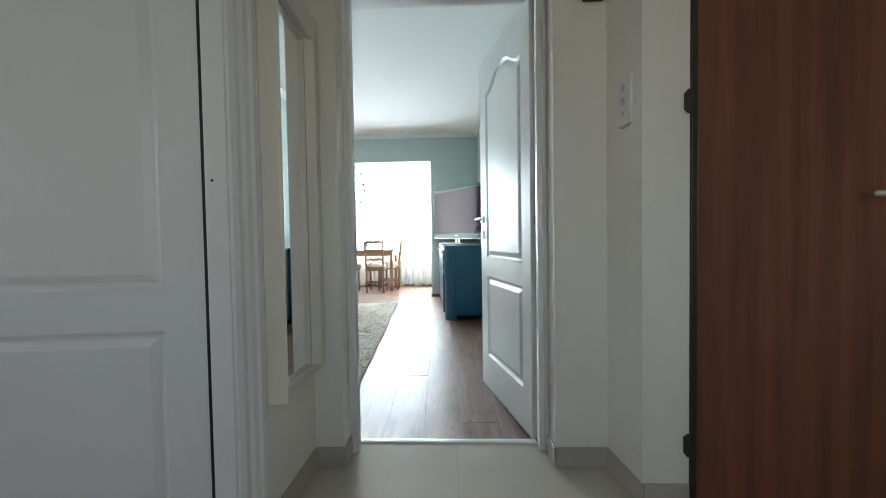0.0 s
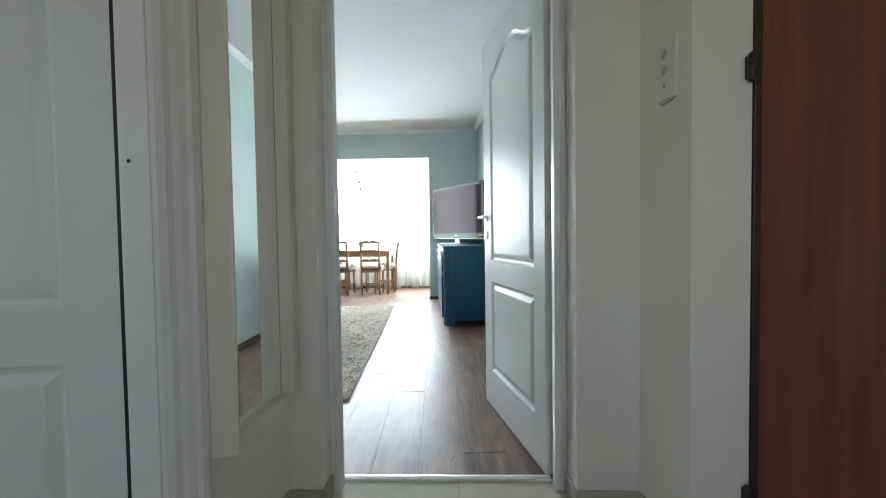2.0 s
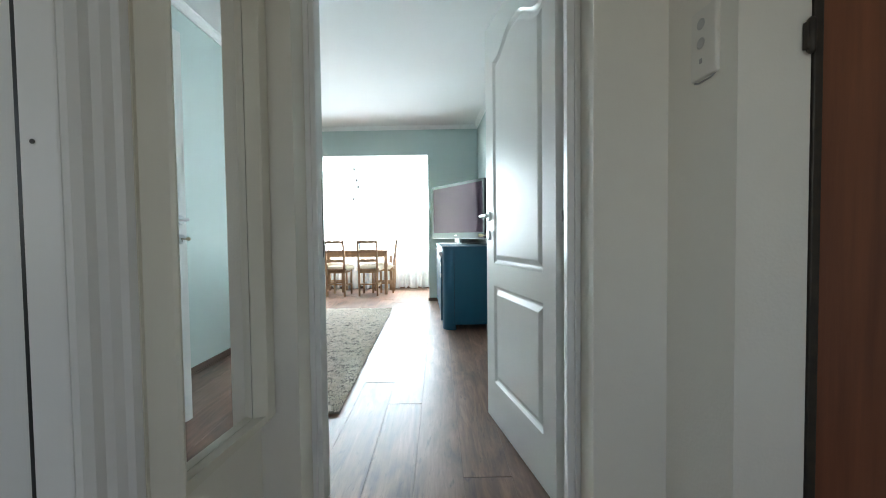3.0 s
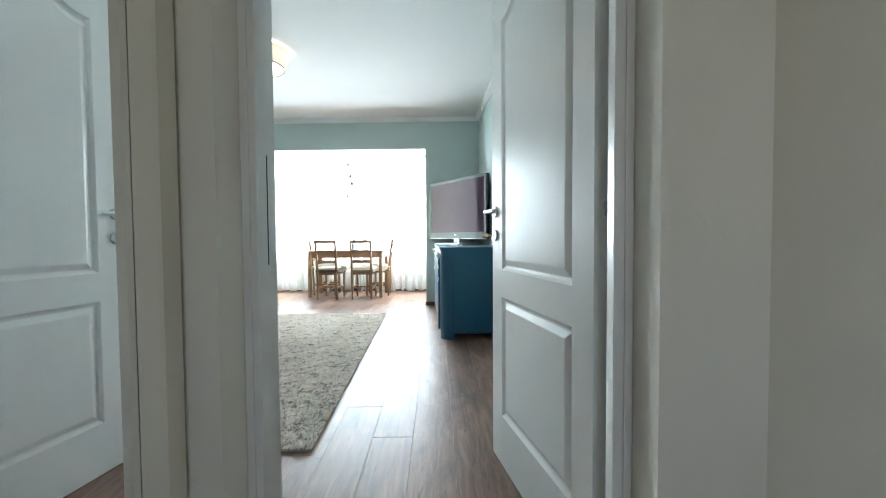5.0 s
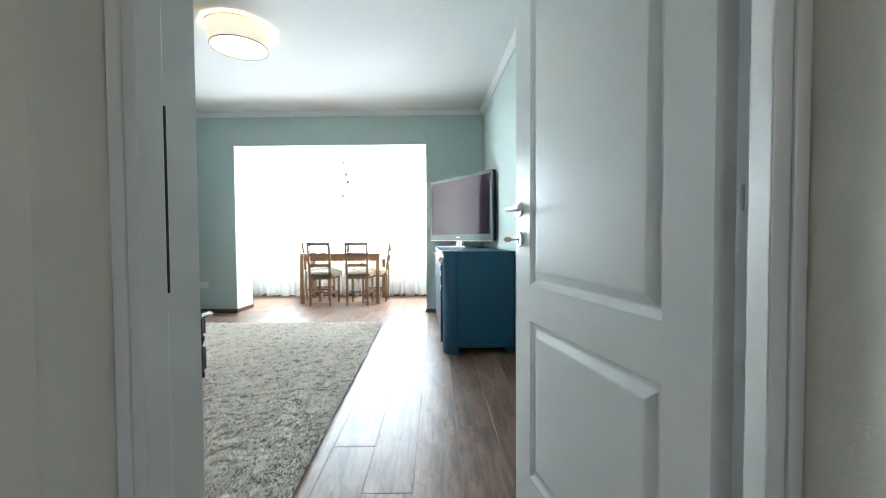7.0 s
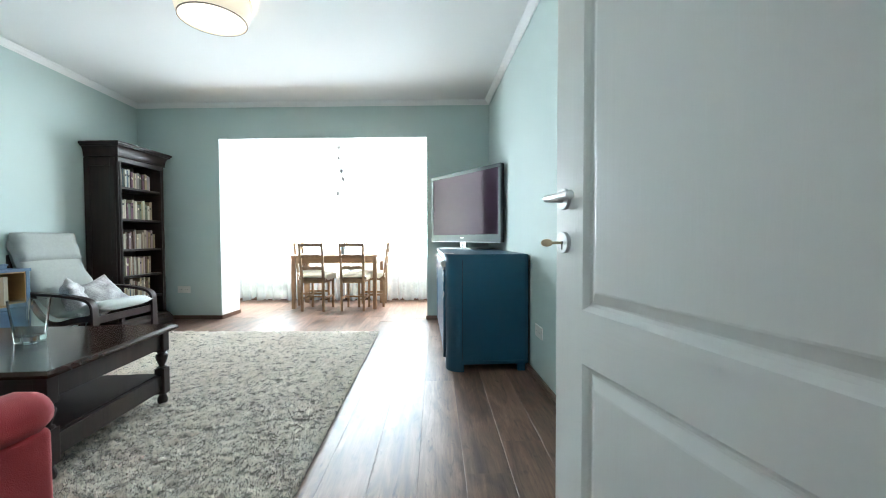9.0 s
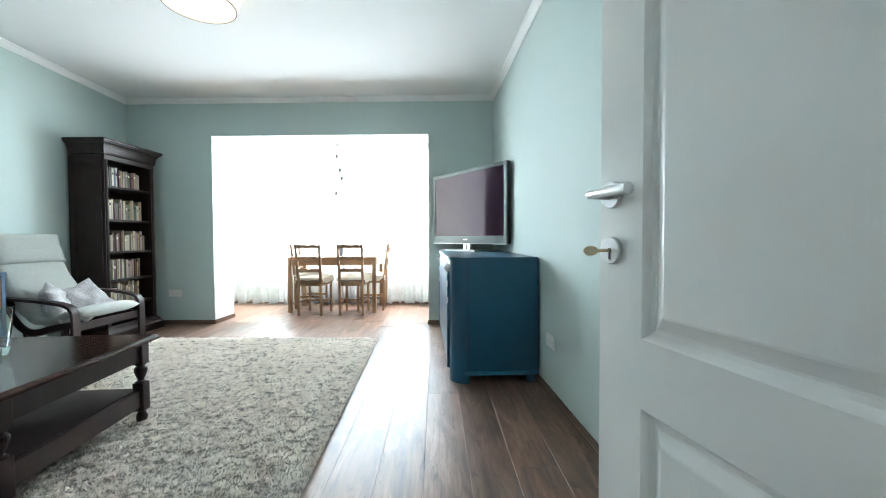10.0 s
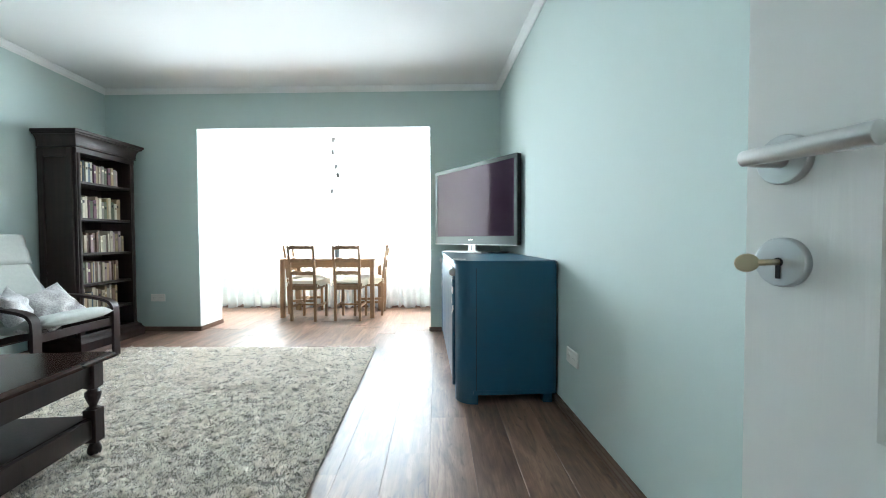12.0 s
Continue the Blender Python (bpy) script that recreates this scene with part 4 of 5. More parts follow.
def dining_chair(m):
    """Ladder-back chair with three slats and a tied white seat pad; its back stands at y = 0, the seat reaches to +y."""
    chair = thing("dining_chair", "stained pine ladder-back chair with a white tied seat pad", "chair", m, "chairs round the dining table")
    W, D, SH = 0.330, 0.37, 0.445
    for s in (-1, 1):
        x = s * (W / 2 - 0.017)
        pts = [(x, 0.012, 0.0), (x, 0.0, 0.22), (x, 0.0, 0.45), (x * 1.02, -0.022, 0.66), (x * 1.04, -0.058, 0.918)]
        part("back_post", ribbon(pts, (1, 0, 0), 0.028, 0.030), PINE, chair)
        part("leg", box(x - 0.014, x + 0.014, D - 0.030, D, 0, SH - 0.02, 0.003), PINE, chair)
        part("stretcher", box(x - 0.009, x + 0.009, 0.016, D - 0.032, 0.16, 0.19, 0.002), PINE, chair)
    part("stretcher", box(-W / 2 + 0.02, W / 2 - 0.02, D * 0.45, D * 0.45 + 0.02, 0.165, 0.187, 0.002), PINE, chair)
    for y in (0.006, D - 0.026):
        part("seat_rail", box(-W / 2 + 0.032, W / 2 - 0.032, y, y + 0.02, SH - 0.065, SH - 0.012, 0.002), PINE, chair)
    for s in (-1, 1):
        part("seat_rail", box(s * (W / 2 - 0.018) - 0.009, s * (W / 2 - 0.018) + 0.009, 0.016, D - 0.032, SH - 0.065, SH - 0.012, 0.002), PINE, chair)
    part("seat", box(-W / 2, W / 2, 0.018, D + 0.012, SH - 0.012, SH + 0.002, 0.004), PINE_LONG, chair)
    for z, y in ((0.575, -0.012), (0.728, -0.034), (0.880, -0.055)):
        k, bm = 10, bmesh.new()
        rows = []
        for i in range(k + 1):
            u = i / k
            arch = 0.013 * math.sin(math.pi * u) + 0.006 * math.sin(3 * math.pi * u)
            bow = -0.016 * math.sin(math.pi * u)
            x = (u - 0.5) * (W - 0.046)
            rows.append([bm.verts.new((x, y + bow + t, z + h)) for t, h in ((-0.007, -0.017 + arch * 0.5), (0.007, -0.017 + arch * 0.5), (0.006, 0.024 + arch), (-0.008, 0.024 + arch))])
        for p, q in zip(rows, rows[1:]):
            for j in range(4):
                bm.faces.new((p[j], p[(j + 1) % 4], q[(j + 1) % 4], q[j]))
        bm.faces.new(rows[0][::-1])
        bm.faces.new(rows[-1])
        part("slat", bm, PINE, chair)
    pad = part("seat_pad", cushion(W + 0.03, D + 0.02, 0.075, 12, 0.4, 0.010, 3), LINEN, chair, "white cotton seat pad", pose(0, D / 2 + 0.022, SH + 0.030), True)
    sk, n = bmesh.new(), 40
    ring = []
    for i in range(n):
        a = 2 * math.pi * i / n
        cx, sy = math.cos(a), math.sin(a)
        f = 1 / max(abs(cx), abs(sy))
        px, py = cx * f * (W / 2 + 0.013), sy * f * (D / 2 + 0.008)
        w = 0.006 * math.sin(i * 2.3)
        drop = 0.06 + 0.025 * noise.noise(Vector((i * 0.7, 0, 0))) if py > -D / 2 + 0.02 else 0.018
        ring.append([sk.verts.new((px, py, 0.012)), sk.verts.new((px * (1.02 + w), py * (1.02 + w), -drop))])
    for i in range(n):
        a, b = ring[i], ring[(i + 1) % n]
        sk.faces.new((a[0], b[0], b[1], a[1]))
    part("skirt", sk, LINEN, pad, "", None, True)
    for s in (-1, 1):
        x = s * (W / 2 - 0.01)
        part("tie", tube([(x, -D / 2 - 0.01, 0.0), (x + s * 0.02, -D / 2 - 0.035, 0.004), (x + s * 0.035, -D / 2 - 0.03, -0.015), (x + s * 0.03, -D / 2 - 0.03, -0.05)], 0.005, 6), LINEN, pad)
    return chair


first = dining_chair(pose(-1.815, 6.80, 0, 0, 0, -3.5))
copy_thing(first, pose(-1.285, 6.825, 0, 0, 0, 0.5))
tagged(copy_thing(first, pose(-0.932, 7.33, 0, 0, 0, 94)), label="stained pine ladder-back chair at the table's end")
tagged(copy_thing(first, pose(-2.195, 7.42, 0, 0, 0, -88)), label="stained pine ladder-back chair at the table's end")

pot = thing("flower_pot", "small blue-grey pot with dry twigs on the dining table", "flower pot", pose(-1.55, 7.30, 0.747))
part("pot", lathe([(0.030, 0.0), (0.034, 0.004), (0.045, 0.115), (0.048, 0.118), (0.048, 0.132), (0.042, 0.132), (0.038, 0.10)], 20), POT, pot, "", None, True)
dice = random.Random(11)
for x, y, z in ((-0.020, 0.0, 0.335), (0.085, 0.01, 0.345), (0.05, 0.03, 0.26)):
    part("twig", tube([(0, 0, 0.06), (x * 0.3, y, 0.16), (x * 0.7 + dice.uniform(-0.005, 0.005), y, z * 0.75), (x, y, z)], 0.0085, 6), TAG, pot)

# sheer curtains
for x0, x1, seed in ((-3.42, -1.62, 1), (-1.60, 0.40, 2)):
    bm = bmesh.new()
    cols, rws = 260, 14
    net = []
    for i in range(cols + 1):
        uu = i / cols
        x = x0 + (x1 - x0) * uu
        row = []
        for j in range(rws + 1):
            t = j / rws
            amp = 0.018 + 0.018 * t
            ph = uu * (x1 - x0) * 52 + 2.2 * noise.noise(Vector((x * 2.3, seed, t * 0.6)))
            hem = 0.010 + 0.075 * min(max(0.15 + 1.5 * noise.noise(Vector((x * 9.0, seed, 0))) + 0.5 * noise.noise(Vector((x * 23, seed, 3))), 0.0), 0.62)
            z = 2.42 + (max(hem, 0.008) - 2.42) * t
            row.append(bm.verts.new((x + 0.012 * math.sin(ph * 0.5), 7.685 + amp * math.sin(ph) + 0.012 * noise.noise(Vector((x * 6, t * 2, seed))), z)))
        net.append(row)
    for i in range(cols):
        for j in range(rws):
            bm.faces.new((net[i][j], net[i + 1][j], net[i + 1][j + 1], net[i][j + 1]))
    cur = thing("sheer_curtain", "floor-length white sheer curtain over the bay window", "curtain", group="sheer curtains")
    part("cloth", bm, SHEER, cur, "", None, True)
    part("header_tape", box(x0, x1, 7.68, 7.692, 2.40, 2.44), LINEN, cur)
rail = thing("curtain_rail", "white ceiling-mounted curtain rail over the bay window", "curtain rail")
part("track", box(-3.55, 0.42, 7.665, 7.705, 2.44, 2.47, 0.004), PVC, rail)
part("fixing", box(-3.4, -3.36, 7.67, 7.70, 2.47, CEILING), PVC, rail)
part("fixing", box(0.25, 0.29, 7.67, 7.70, 2.47, CEILING), PVC, rail)
bb = thing("baseboard_bay", "brown skirting under the bay window", "baseboard", kind="structure")
part("board", box(-3.6, 0.45, WINDOW_WALL - 0.016, WINDOW_WALL, 0.0, 0.056, 0.004), SKIRT, bb)

mob = thing("hanging_mobile", "string of small grey paper tags hanging at the curtain", "hanging mobile")
part("string", tube([(-1.665, 7.60, 2.435), (-1.662, 7.60, 1.9), (-1.668, 7.60, 1.58)], 0.0012, 5), TWIG, mob)
for i, (dx, z) in enumerate(((-0.005, 2.37), (-0.012, 2.20), (0.030, 2.00), (0.055, 1.88), (-0.03, 1.66))):
    part("tag", box(-0.024, 0.024, -0.004, 0.004, -0.036, 0.036, 0.002), TAG, mob, "", pose(-1.665 + dx, 7.595, z, 0, 9 * (-1) ** i, 8 * i))
    if abs(dx) > 0.02:
        part("arm", tube([(-1.665, 7.598, z + 0.03), (-1.665 + dx, 7.597, z + 0.026)], 0.0012, 5), TWIG, mob)

# ---- television corner ----
CAB = pose(0.600, 4.500, 0, 0, 0, 4.1)
cab = thing("sideboard", "petrol blue lacquered vintage sideboard with rounded corners", "sideboard", CAB)
CD, CL, CZ0, CZ1 = 0.60, 1.68, 0.060, 0.838


def rounded(x0, x1, y0, y1, r, k=10):
    """Plan outline with the two corners on the low-x side rounded."""
    pts = [(x1, y0), (x1, y1)]
    for i in range(k + 1):
        a = math.pi / 2 + math.pi / 2 * i / k
        pts.append((x0 + r + r * math.cos(a), y1 - r + r * math.sin(a)))
    for i in range(k + 1):
        a = math.pi + math.pi / 2 * i / k
        pts.append((x0 + r + r * math.cos(a), y0 + r + r * math.sin(a)))
    return pts


body = part("body", prism(rounded(-CD, 0, 0, CL, 0.115), CZ0, CZ1), BLUE, cab, "petrol blue carcass")
top_bm = prism(rounded(-CD - 0.012, 0.0, -0.010, CL + 0.010, 0.122), CZ1, CZ1 + 0.022)
bmesh.ops.bevel(top_bm, geom=[e for e in top_bm.edges if abs(e.verts[0].co.z - e.verts[1].co.z) < 1e-6], offset=0.006, segments=2, affect="EDGES")
part("top", top_bm, BLUE, cab, "petrol blue top board")
part("groove", box(-CD + 0.116, -CD + 0.119, -0.0022, 0.004, CZ0 + 0.02, CZ1 - 0.02), BLACK, body)
part("base_rail", box(-CD + 0.10, -0.004, -0.004, 0.016, CZ0 - 0.004, CZ0 + 0.024, 0.003), BLUE, cab)
for y0, y1 in ((0.0, 0.13), (CL - 0.13, CL)):
    arc = [(-CD + 0.115 + 0.115 * math.cos(a), (y0 + 0.115 if y0 == 0 else y1 - 0.115) + (0.115 if y0 == 0 else -0.115) * math.sin(a)) for a in [math.pi + math.pi / 2 * i / 8 for i in range(9)]]
    inner = [(-CD + 0.128, arc[-1][1]), (-CD + 0.128, y0 + 0.04 if y0 == 0 else y1 - 0.04), (-CD + 0.04, y0 + 0.128 if y0 == 0 else y1 - 0.128), (-CD, y0 + 0.128 if y0 == 0 else y1 - 0.128)]
    part("foot", prism(arc + inner, 0.0, CZ0), BLUE, cab, "short rounded foot")
    part("foot", box(-0.075, -0.02, y0 + 0.01 if y0 == 0 else y1 - 0.075, y0 + 0.075 if y0 == 0 else y1 - 0.01, 0.0, CZ0, 0.004), BLUE, cab, "short square foot")
for i in range(3):
    a = 0.135 + i * (CL - 0.27) / 3
    part("cabinet_door", box(-CD - 0.012, -CD + 0.004, a + 0.006, a + (CL - 0.27) / 3 - 0.006, CZ0 + 0.03, CZ1 - 0.03, 0.006), BLUE, cab, "petrol blue cabinet door")
for a in (0.128, CL - 0.135):
    post = tube([(-CD - 0.006, a, CZ0 + 0.02), (-CD - 0.006, a, CZ1 - 0.10)], 0.012, 10)
    part("moulding", post, BLUE, cab, "turned edge moulding", None, True)
    # carved scroll, vine and tip, their highlights put in as white colour
    scroll = lathe([(0.004, -0.014), (0.022, -0.012), (0.026, 0.0), (0.022, 0.012), (0.004, 0.014)], 18)
    part("scroll", scroll, CARVED, cab, "carved scroll with its highlights painted white", pose(-CD - 0.012, a, CZ1 - 0.055, 90, 0, 0), True)
    vine = [(-CD - 0.013 - 0.003 * math.sin(k * 2.1), a + 0.009 * math.sin(k * 1.25), CZ1 - 0.085 - 0.022 * k) for k in range(13)]
    part("carved_vine", tube(vine, 0.0055, 8), CARVED, cab, "carved vine with its highlights painted white", None, True)
    part("carved_tip", tube([(-CD - 0.008, a, CZ1 + 0.024), (-CD + 0.03, a - 0.02, CZ1 + 0.0235), (-CD + 0.065, a - 0.025, CZ1 + 0.023)], 0.006, 8), CARVED, cab, "carved leaf tip with its highlights painted white", None, True)

TVA, TVB = Vector((-0.196, 6.303)), Vector((0.504, 5.329))
mid2 = (TVA + TVB) / 2
tv = thing("television", "large flat television with a silver-grey bezel on the sideboard", "television", pose(mid2.x, mid2.y, 0.861, 0, 0, math.degrees(math.atan2(TVB.y - TVA.y, TVB.x - TVA.x))))
TW, TB, TT = (TVB - TVA).length, 0.074, 0.822
shell = box(-TW / 2, TW / 2, 0.004, 0.046, TB, TT, 0.010, segs=3)
part("casing", shell, BLACK, tv, "black rear casing")
for x0, x1, z0, z1 in ((-TW / 2, TW / 2, TB, TB + 0.078), (-TW / 2, TW / 2, TT - 0.036, TT), (-TW / 2, -TW / 2 + 0.045, TB + 0.078, TT - 0.036), (TW / 2 - 0.031, TW / 2, TB + 0.078, TT - 0.036)):
    part("bezel", box(x0, x1, -0.006, 0.006, z0, z1, 0.003), TV_FRAME, tv, "silver-grey bezel")
part("edge_strip", box(-TW / 2, TW / 2, -0.007, 0.004, TB - 0.004, TB + 0.004, 0.002), CHROME, tv)
part("screen", box(-TW / 2 + 0.044, TW / 2 - 0.030, -0.001, 0.003, TB + 0.077, TT - 0.035), SCREEN, tv, "dark plum glossy screen")
part("badge", box(-0.03, 0.03, -0.0075, -0.005, TB + 0.040, TB + 0.048), ALU, tv, "small plain silver bar")
for x in (-0.052, 0.006):
    part("neck", box(x, x + 0.046, 0.008, 0.036, 0.012, TB + 0.012, 0.006, segs=3), POLISHED, tv, "polished chrome post")
part("stand", box(-0.275, 0.275, -0.105, 0.150, 0.0, 0.013, 0.004, segs=3), CHROME, tv, "flat silver stand plate")

cable = thing("cable", "loose black cable behind the television", "cable")
part("lead", tube([(0.20, 5.75, 0.868), (0.28, 5.62, 0.868), (0.31, 5.52, 0.872), (0.36, 5.49, 0.868), (0.45, 5.55, 0.868), (0.475, 5.62, 0.868)], 0.004, 6), BLACK, cable, "", None, True)

# ---- sockets ----


def socket(m, label):
    s = thing("wall_socket", label, "socket", m, "wall sockets")
    part("plate", box(-0.078, 0.078, -0.010, 0.0, -0.041, 0.041, 0.005), SOCKET, s)
    for x in (-0.036, 0.036):
        w = part("well", lathe([(0.021, 0.0), (0.021, 0.0012), (0.018, 0.0016)], 20), SOCKET, s, "", pose(x, -0.010, 0, 90))
        for dx in (-0.0095, 0.0095):
            part("hole", lathe([(0.0027, 0), (0.0027, 0.0008)], 8), BLACK, w, "", pose(dx, 0, 0.0014))
    return s


socket(pose(-3.215, FAR - 0.001, 0.362), "white double wall socket beside the bookcase")
socket(pose(right_x(4.27) - 0.001, 4.27, 0.346, 0, 0, -90 + 4.1), "white double wall socket beside the sideboard")

# ---- bookcase ----
BC = pose(-3.325, 5.52, 0, 0, 0, 90)
bc = thing("bookcase", "tall dark-stained bookcase with a crown moulding, half full", "bookcase", BC)
BW, BD, BH = 0.625, 0.330, 1.955
for x in (0.0, BW - 0.028):
    part("side_panel", box(x, x + 0.028, 0.0, BD, 0.0, 1.84, 0.002), ESPRESSO, bc)
for x0, x1, z0, z1 in ((0.012, 0.06, 0.13, 1.80), (BD - 0.06, BD - 0.004, 0.13, 1.80), (0.06, BD - 0.06, 1.72, 1.80), (0.06, BD - 0.06, 0.13, 0.21)):
    part("side_frame", box(-0.016, 0.0, x0, x1, z0, z1, 0.005, segs=3), ESPRESSO, bc)
for x in (0.0, BW - 0.044):
    st = box(x, x + 0.044, -0.012, 0.004, 0.12, 1.80, 0.003)
    tube([(x + 0.022, -0.011, 0.17), (x + 0.022, -0.011, 1.76)], 0.013, 12, st)
    part("pilaster", st, ESPRESSO, bc, "front post with a rounded bead")
part("back_panel", box(0.028, BW - 0.028, BD - 0.012, BD - 0.002, 0.10, 1.82), ESPRESSO, bc)
part("frieze", box(0.0, BW, -0.016, 0.01, 1.762, 1.84, 0.003), ESPRESSO, bc)
crown = bmesh.new()
prof = [(0.0, 1.806), (0.010, 1.809), (0.014, 1.815), (0.010, 1.822), (0.012, 1.826)]
prof += [(0.012 + 0.034 * (1 - math.cos(math.pi / 2 * i / 7)), 1.826 + 0.086 * math.sin(math.pi / 2 * i / 7)) for i in range(1, 8)]
prof += [(0.050, 1.914), (0.050, 1.924), (0.060, 1.929), (0.062, 1.936), (0.062, 1.952), (0.059, 1.955)]
rings = [[crown.verts.new((x, y, z)) for x, y in ((-o, -0.014 - o), (BW + o, -0.014 - o), (BW + o, BD), (-o, BD))] for o, z in prof]
for p, q in zip(rings, rings[1:]):
    for j in range(4):
        crown.faces.new((p[j], p[(j + 1) % 4], q[(j + 1) % 4], q[j]))
crown.faces.new(rings[0][::-1])
crown.faces.new(rings[-1])
part("crown", crown, ESPRESSO, bc, "stepped crown moulding")
plinth = bmesh.new()
prof = [(0.045, 0.0), (0.045, 0.075), (0.030, 0.095), (0.024, 0.115), (0.006, 0.13), (0.0, 0.14)]
rings = [[plinth.verts.new((x, y, z)) for x, y in ((-o, -0.014 - o), (BW + o, -0.014 - o), (BW + o, BD), (-o, BD))] for o, z in prof]
for p, q in zip(rings, rings[1:]):
    for j in range(4):
        plinth.faces.new((p[j], p[(j + 1) % 4], q[(j + 1) % 4], q[j]))
plinth.faces.new(rings[0][::-1])
plinth.faces.new(rings[-1])
part("plinth", plinth, ESPRESSO, bc)
SHELVES = (0.14, 0.345, 0.592, 0.873, 1.190, 1.518)
for z in SHELVES:
    part("shelf", box(0.028, BW - 0.028, 0.006, BD - 0.012, z - 0.022, z, 0.002), ESPRESSO, bc)
COVERS = [material("book_cover_" + n, c, 0.55, grain=0.4, scale=(40, 40, 12), second=[v * 0.75 for v in c], spread=0.25) for n, c in (
    ("cream", (0.44, 0.38, 0.29)), ("tan", (0.33, 0.24, 0.155)), ("plum", (0.16, 0.075, 0.11)), ("slate", (0.09, 0.12, 0.155)), ("ochre", (0.34, 0.26, 0.15)),
    ("ivory", (0.52, 0.48, 0.40)), ("brown", (0.145, 0.085, 0.062)), ("green", (0.13, 0.145, 0.10)), ("rose", (0.32, 0.23, 0.235)), ("sand", (0.44, 0.38, 0.29)), ("grey", (0.24, 0.22, 0.20)))]
PAPER = material("book_paper", (0.72, 0.66, 0.52), 0.9)
dice = random.Random(21)
for level, (z, used) in enumerate(zip(SHELVES[1:], (0.40, 0.42, 0.50, 0.46, 0.44))):
    x = 0.050
    while x < 0.034 + used:
        w, h, dd = dice.uniform(0.013, 0.034), dice.uniform(0.155, 0.208), dice.uniform(0.12, 0.16)
        bk = thing("book", "standing paperback book in the dark bookcase", "book", BC @ pose(x, 0.035 + dice.uniform(0, 0.02), z + 0.0005), "books in the bookcase")
        cov = dice.choice(COVERS)
        cover = box(0, w, 0, 0.003, 0, h, 0.001, segs=1)
        box(0, 0.0018, 0.003, dd, 0, h, bm=cover)
        box(w - 0.0018, w, 0.003, dd, 0, h, bm=cover)
        part("cover", cover, cov, bk)
        part("pages", box(0.002, w - 0.002, 0.003, dd - 0.003, 0.002, h - 0.003), PAPER, bk)
        if dice.random() < 0.6:
            t0 = dice.uniform(0.55, 0.75) * h
            part("title_bar", box(w * 0.2, w * 0.8, -0.0006, 0.001, t0, t0 + h * 0.12), dice.choice((PAPER, BLACK, TRIM)), bk)
        x += w + 0.0012

# ---- lounge chair ----
lc = thing("lounge_chair", "dark bentwood lounge chair with a pale quilted cushion", "armchair", pose(-2.845, 5.035, 0))
SEATLINE = [(0.02, 0.400), (-0.07, 0.403), (-0.18, 0.380), (-0.29, 0.345), (-0.385, 0.345), (-0.455, 0.405), (-0.525, 0.51), (-0.60, 0.63), (-0.675, 0.755), (-0.725, 0.86), (-0.755, 0.95), (-0.775, 1.02)]


def smooth_line(pts, k=5):
    out = []
    for i in range(len(pts) - 1):
        p0, p1, p2, p3 = (Vector(pts[max(min(j, len(pts) - 1), 0)]) for j in (i - 1, i, i + 1, i + 2))
        for t in range(k):
            u = t / k
            out.append(0.5 * ((2 * p1) + (p2 - p0) * u + (2 * p0 - 5 * p1 + 4 * p2 - p3) * u * u + (3 * p1 - p0 - 3 * p2 + p3) * u ** 3))
    out.append(Vector(pts[-1]))
    return out


def pad(line, width, thick, seams=()):
    """A soft pad that follows a line seen from the side, with rounded edges and stitched seams across it."""
    pts = smooth_line(line)
    bm, rows, k = bmesh.new(), [], 12
    total = len(pts) - 1
    for i, p in enumerate(pts):
        way = (pts[min(i + 1, total)] - pts[max(i - 1, 0)]).normalized()
        n = Vector((way.y, -way.x))
        if n.y < 0 and i < total * 0.35:
            n = -n
        end = min(i, total - i) / 2.0
        fat = thick * (min(1.0, 0.35 + 0.65 * end ** 0.5) if end < 1 else 1.0)
        for a in seams:
            fat *= 1 - 0.38 * math.exp(-((i / total - a) / 0.012) ** 2)
        ring = []
        for s in (1, -1):
            for j in (range(k + 1) if s > 0 else range(k - 1, 0, -1)):
                v = 2 * j / k - 1
                f = (1 - abs(v) ** 4) ** 0.5
                quilt = 0.0012 * math.sin(i * 2.1) if s > 0 else 0
                off = n * (s * fat / 2 * f + quilt * f)
                ring.append(bm.verts.new((p.x + off.x, v * width / 2 * (1 - 0.02 * math.sin(i * 0.9)), p.y + off.y)))
        rows.append(ring)
    m = len(rows[0])
    for p, q in zip(rows, rows[1:]):
        for j in range(m):
            bm.faces.new((p[j], p[(j + 1) % m], q[(j + 1) % m], q[j]))
    bm.faces.new(rows[0][::-1])
    bm.faces.new(rows[-1])
    return bm


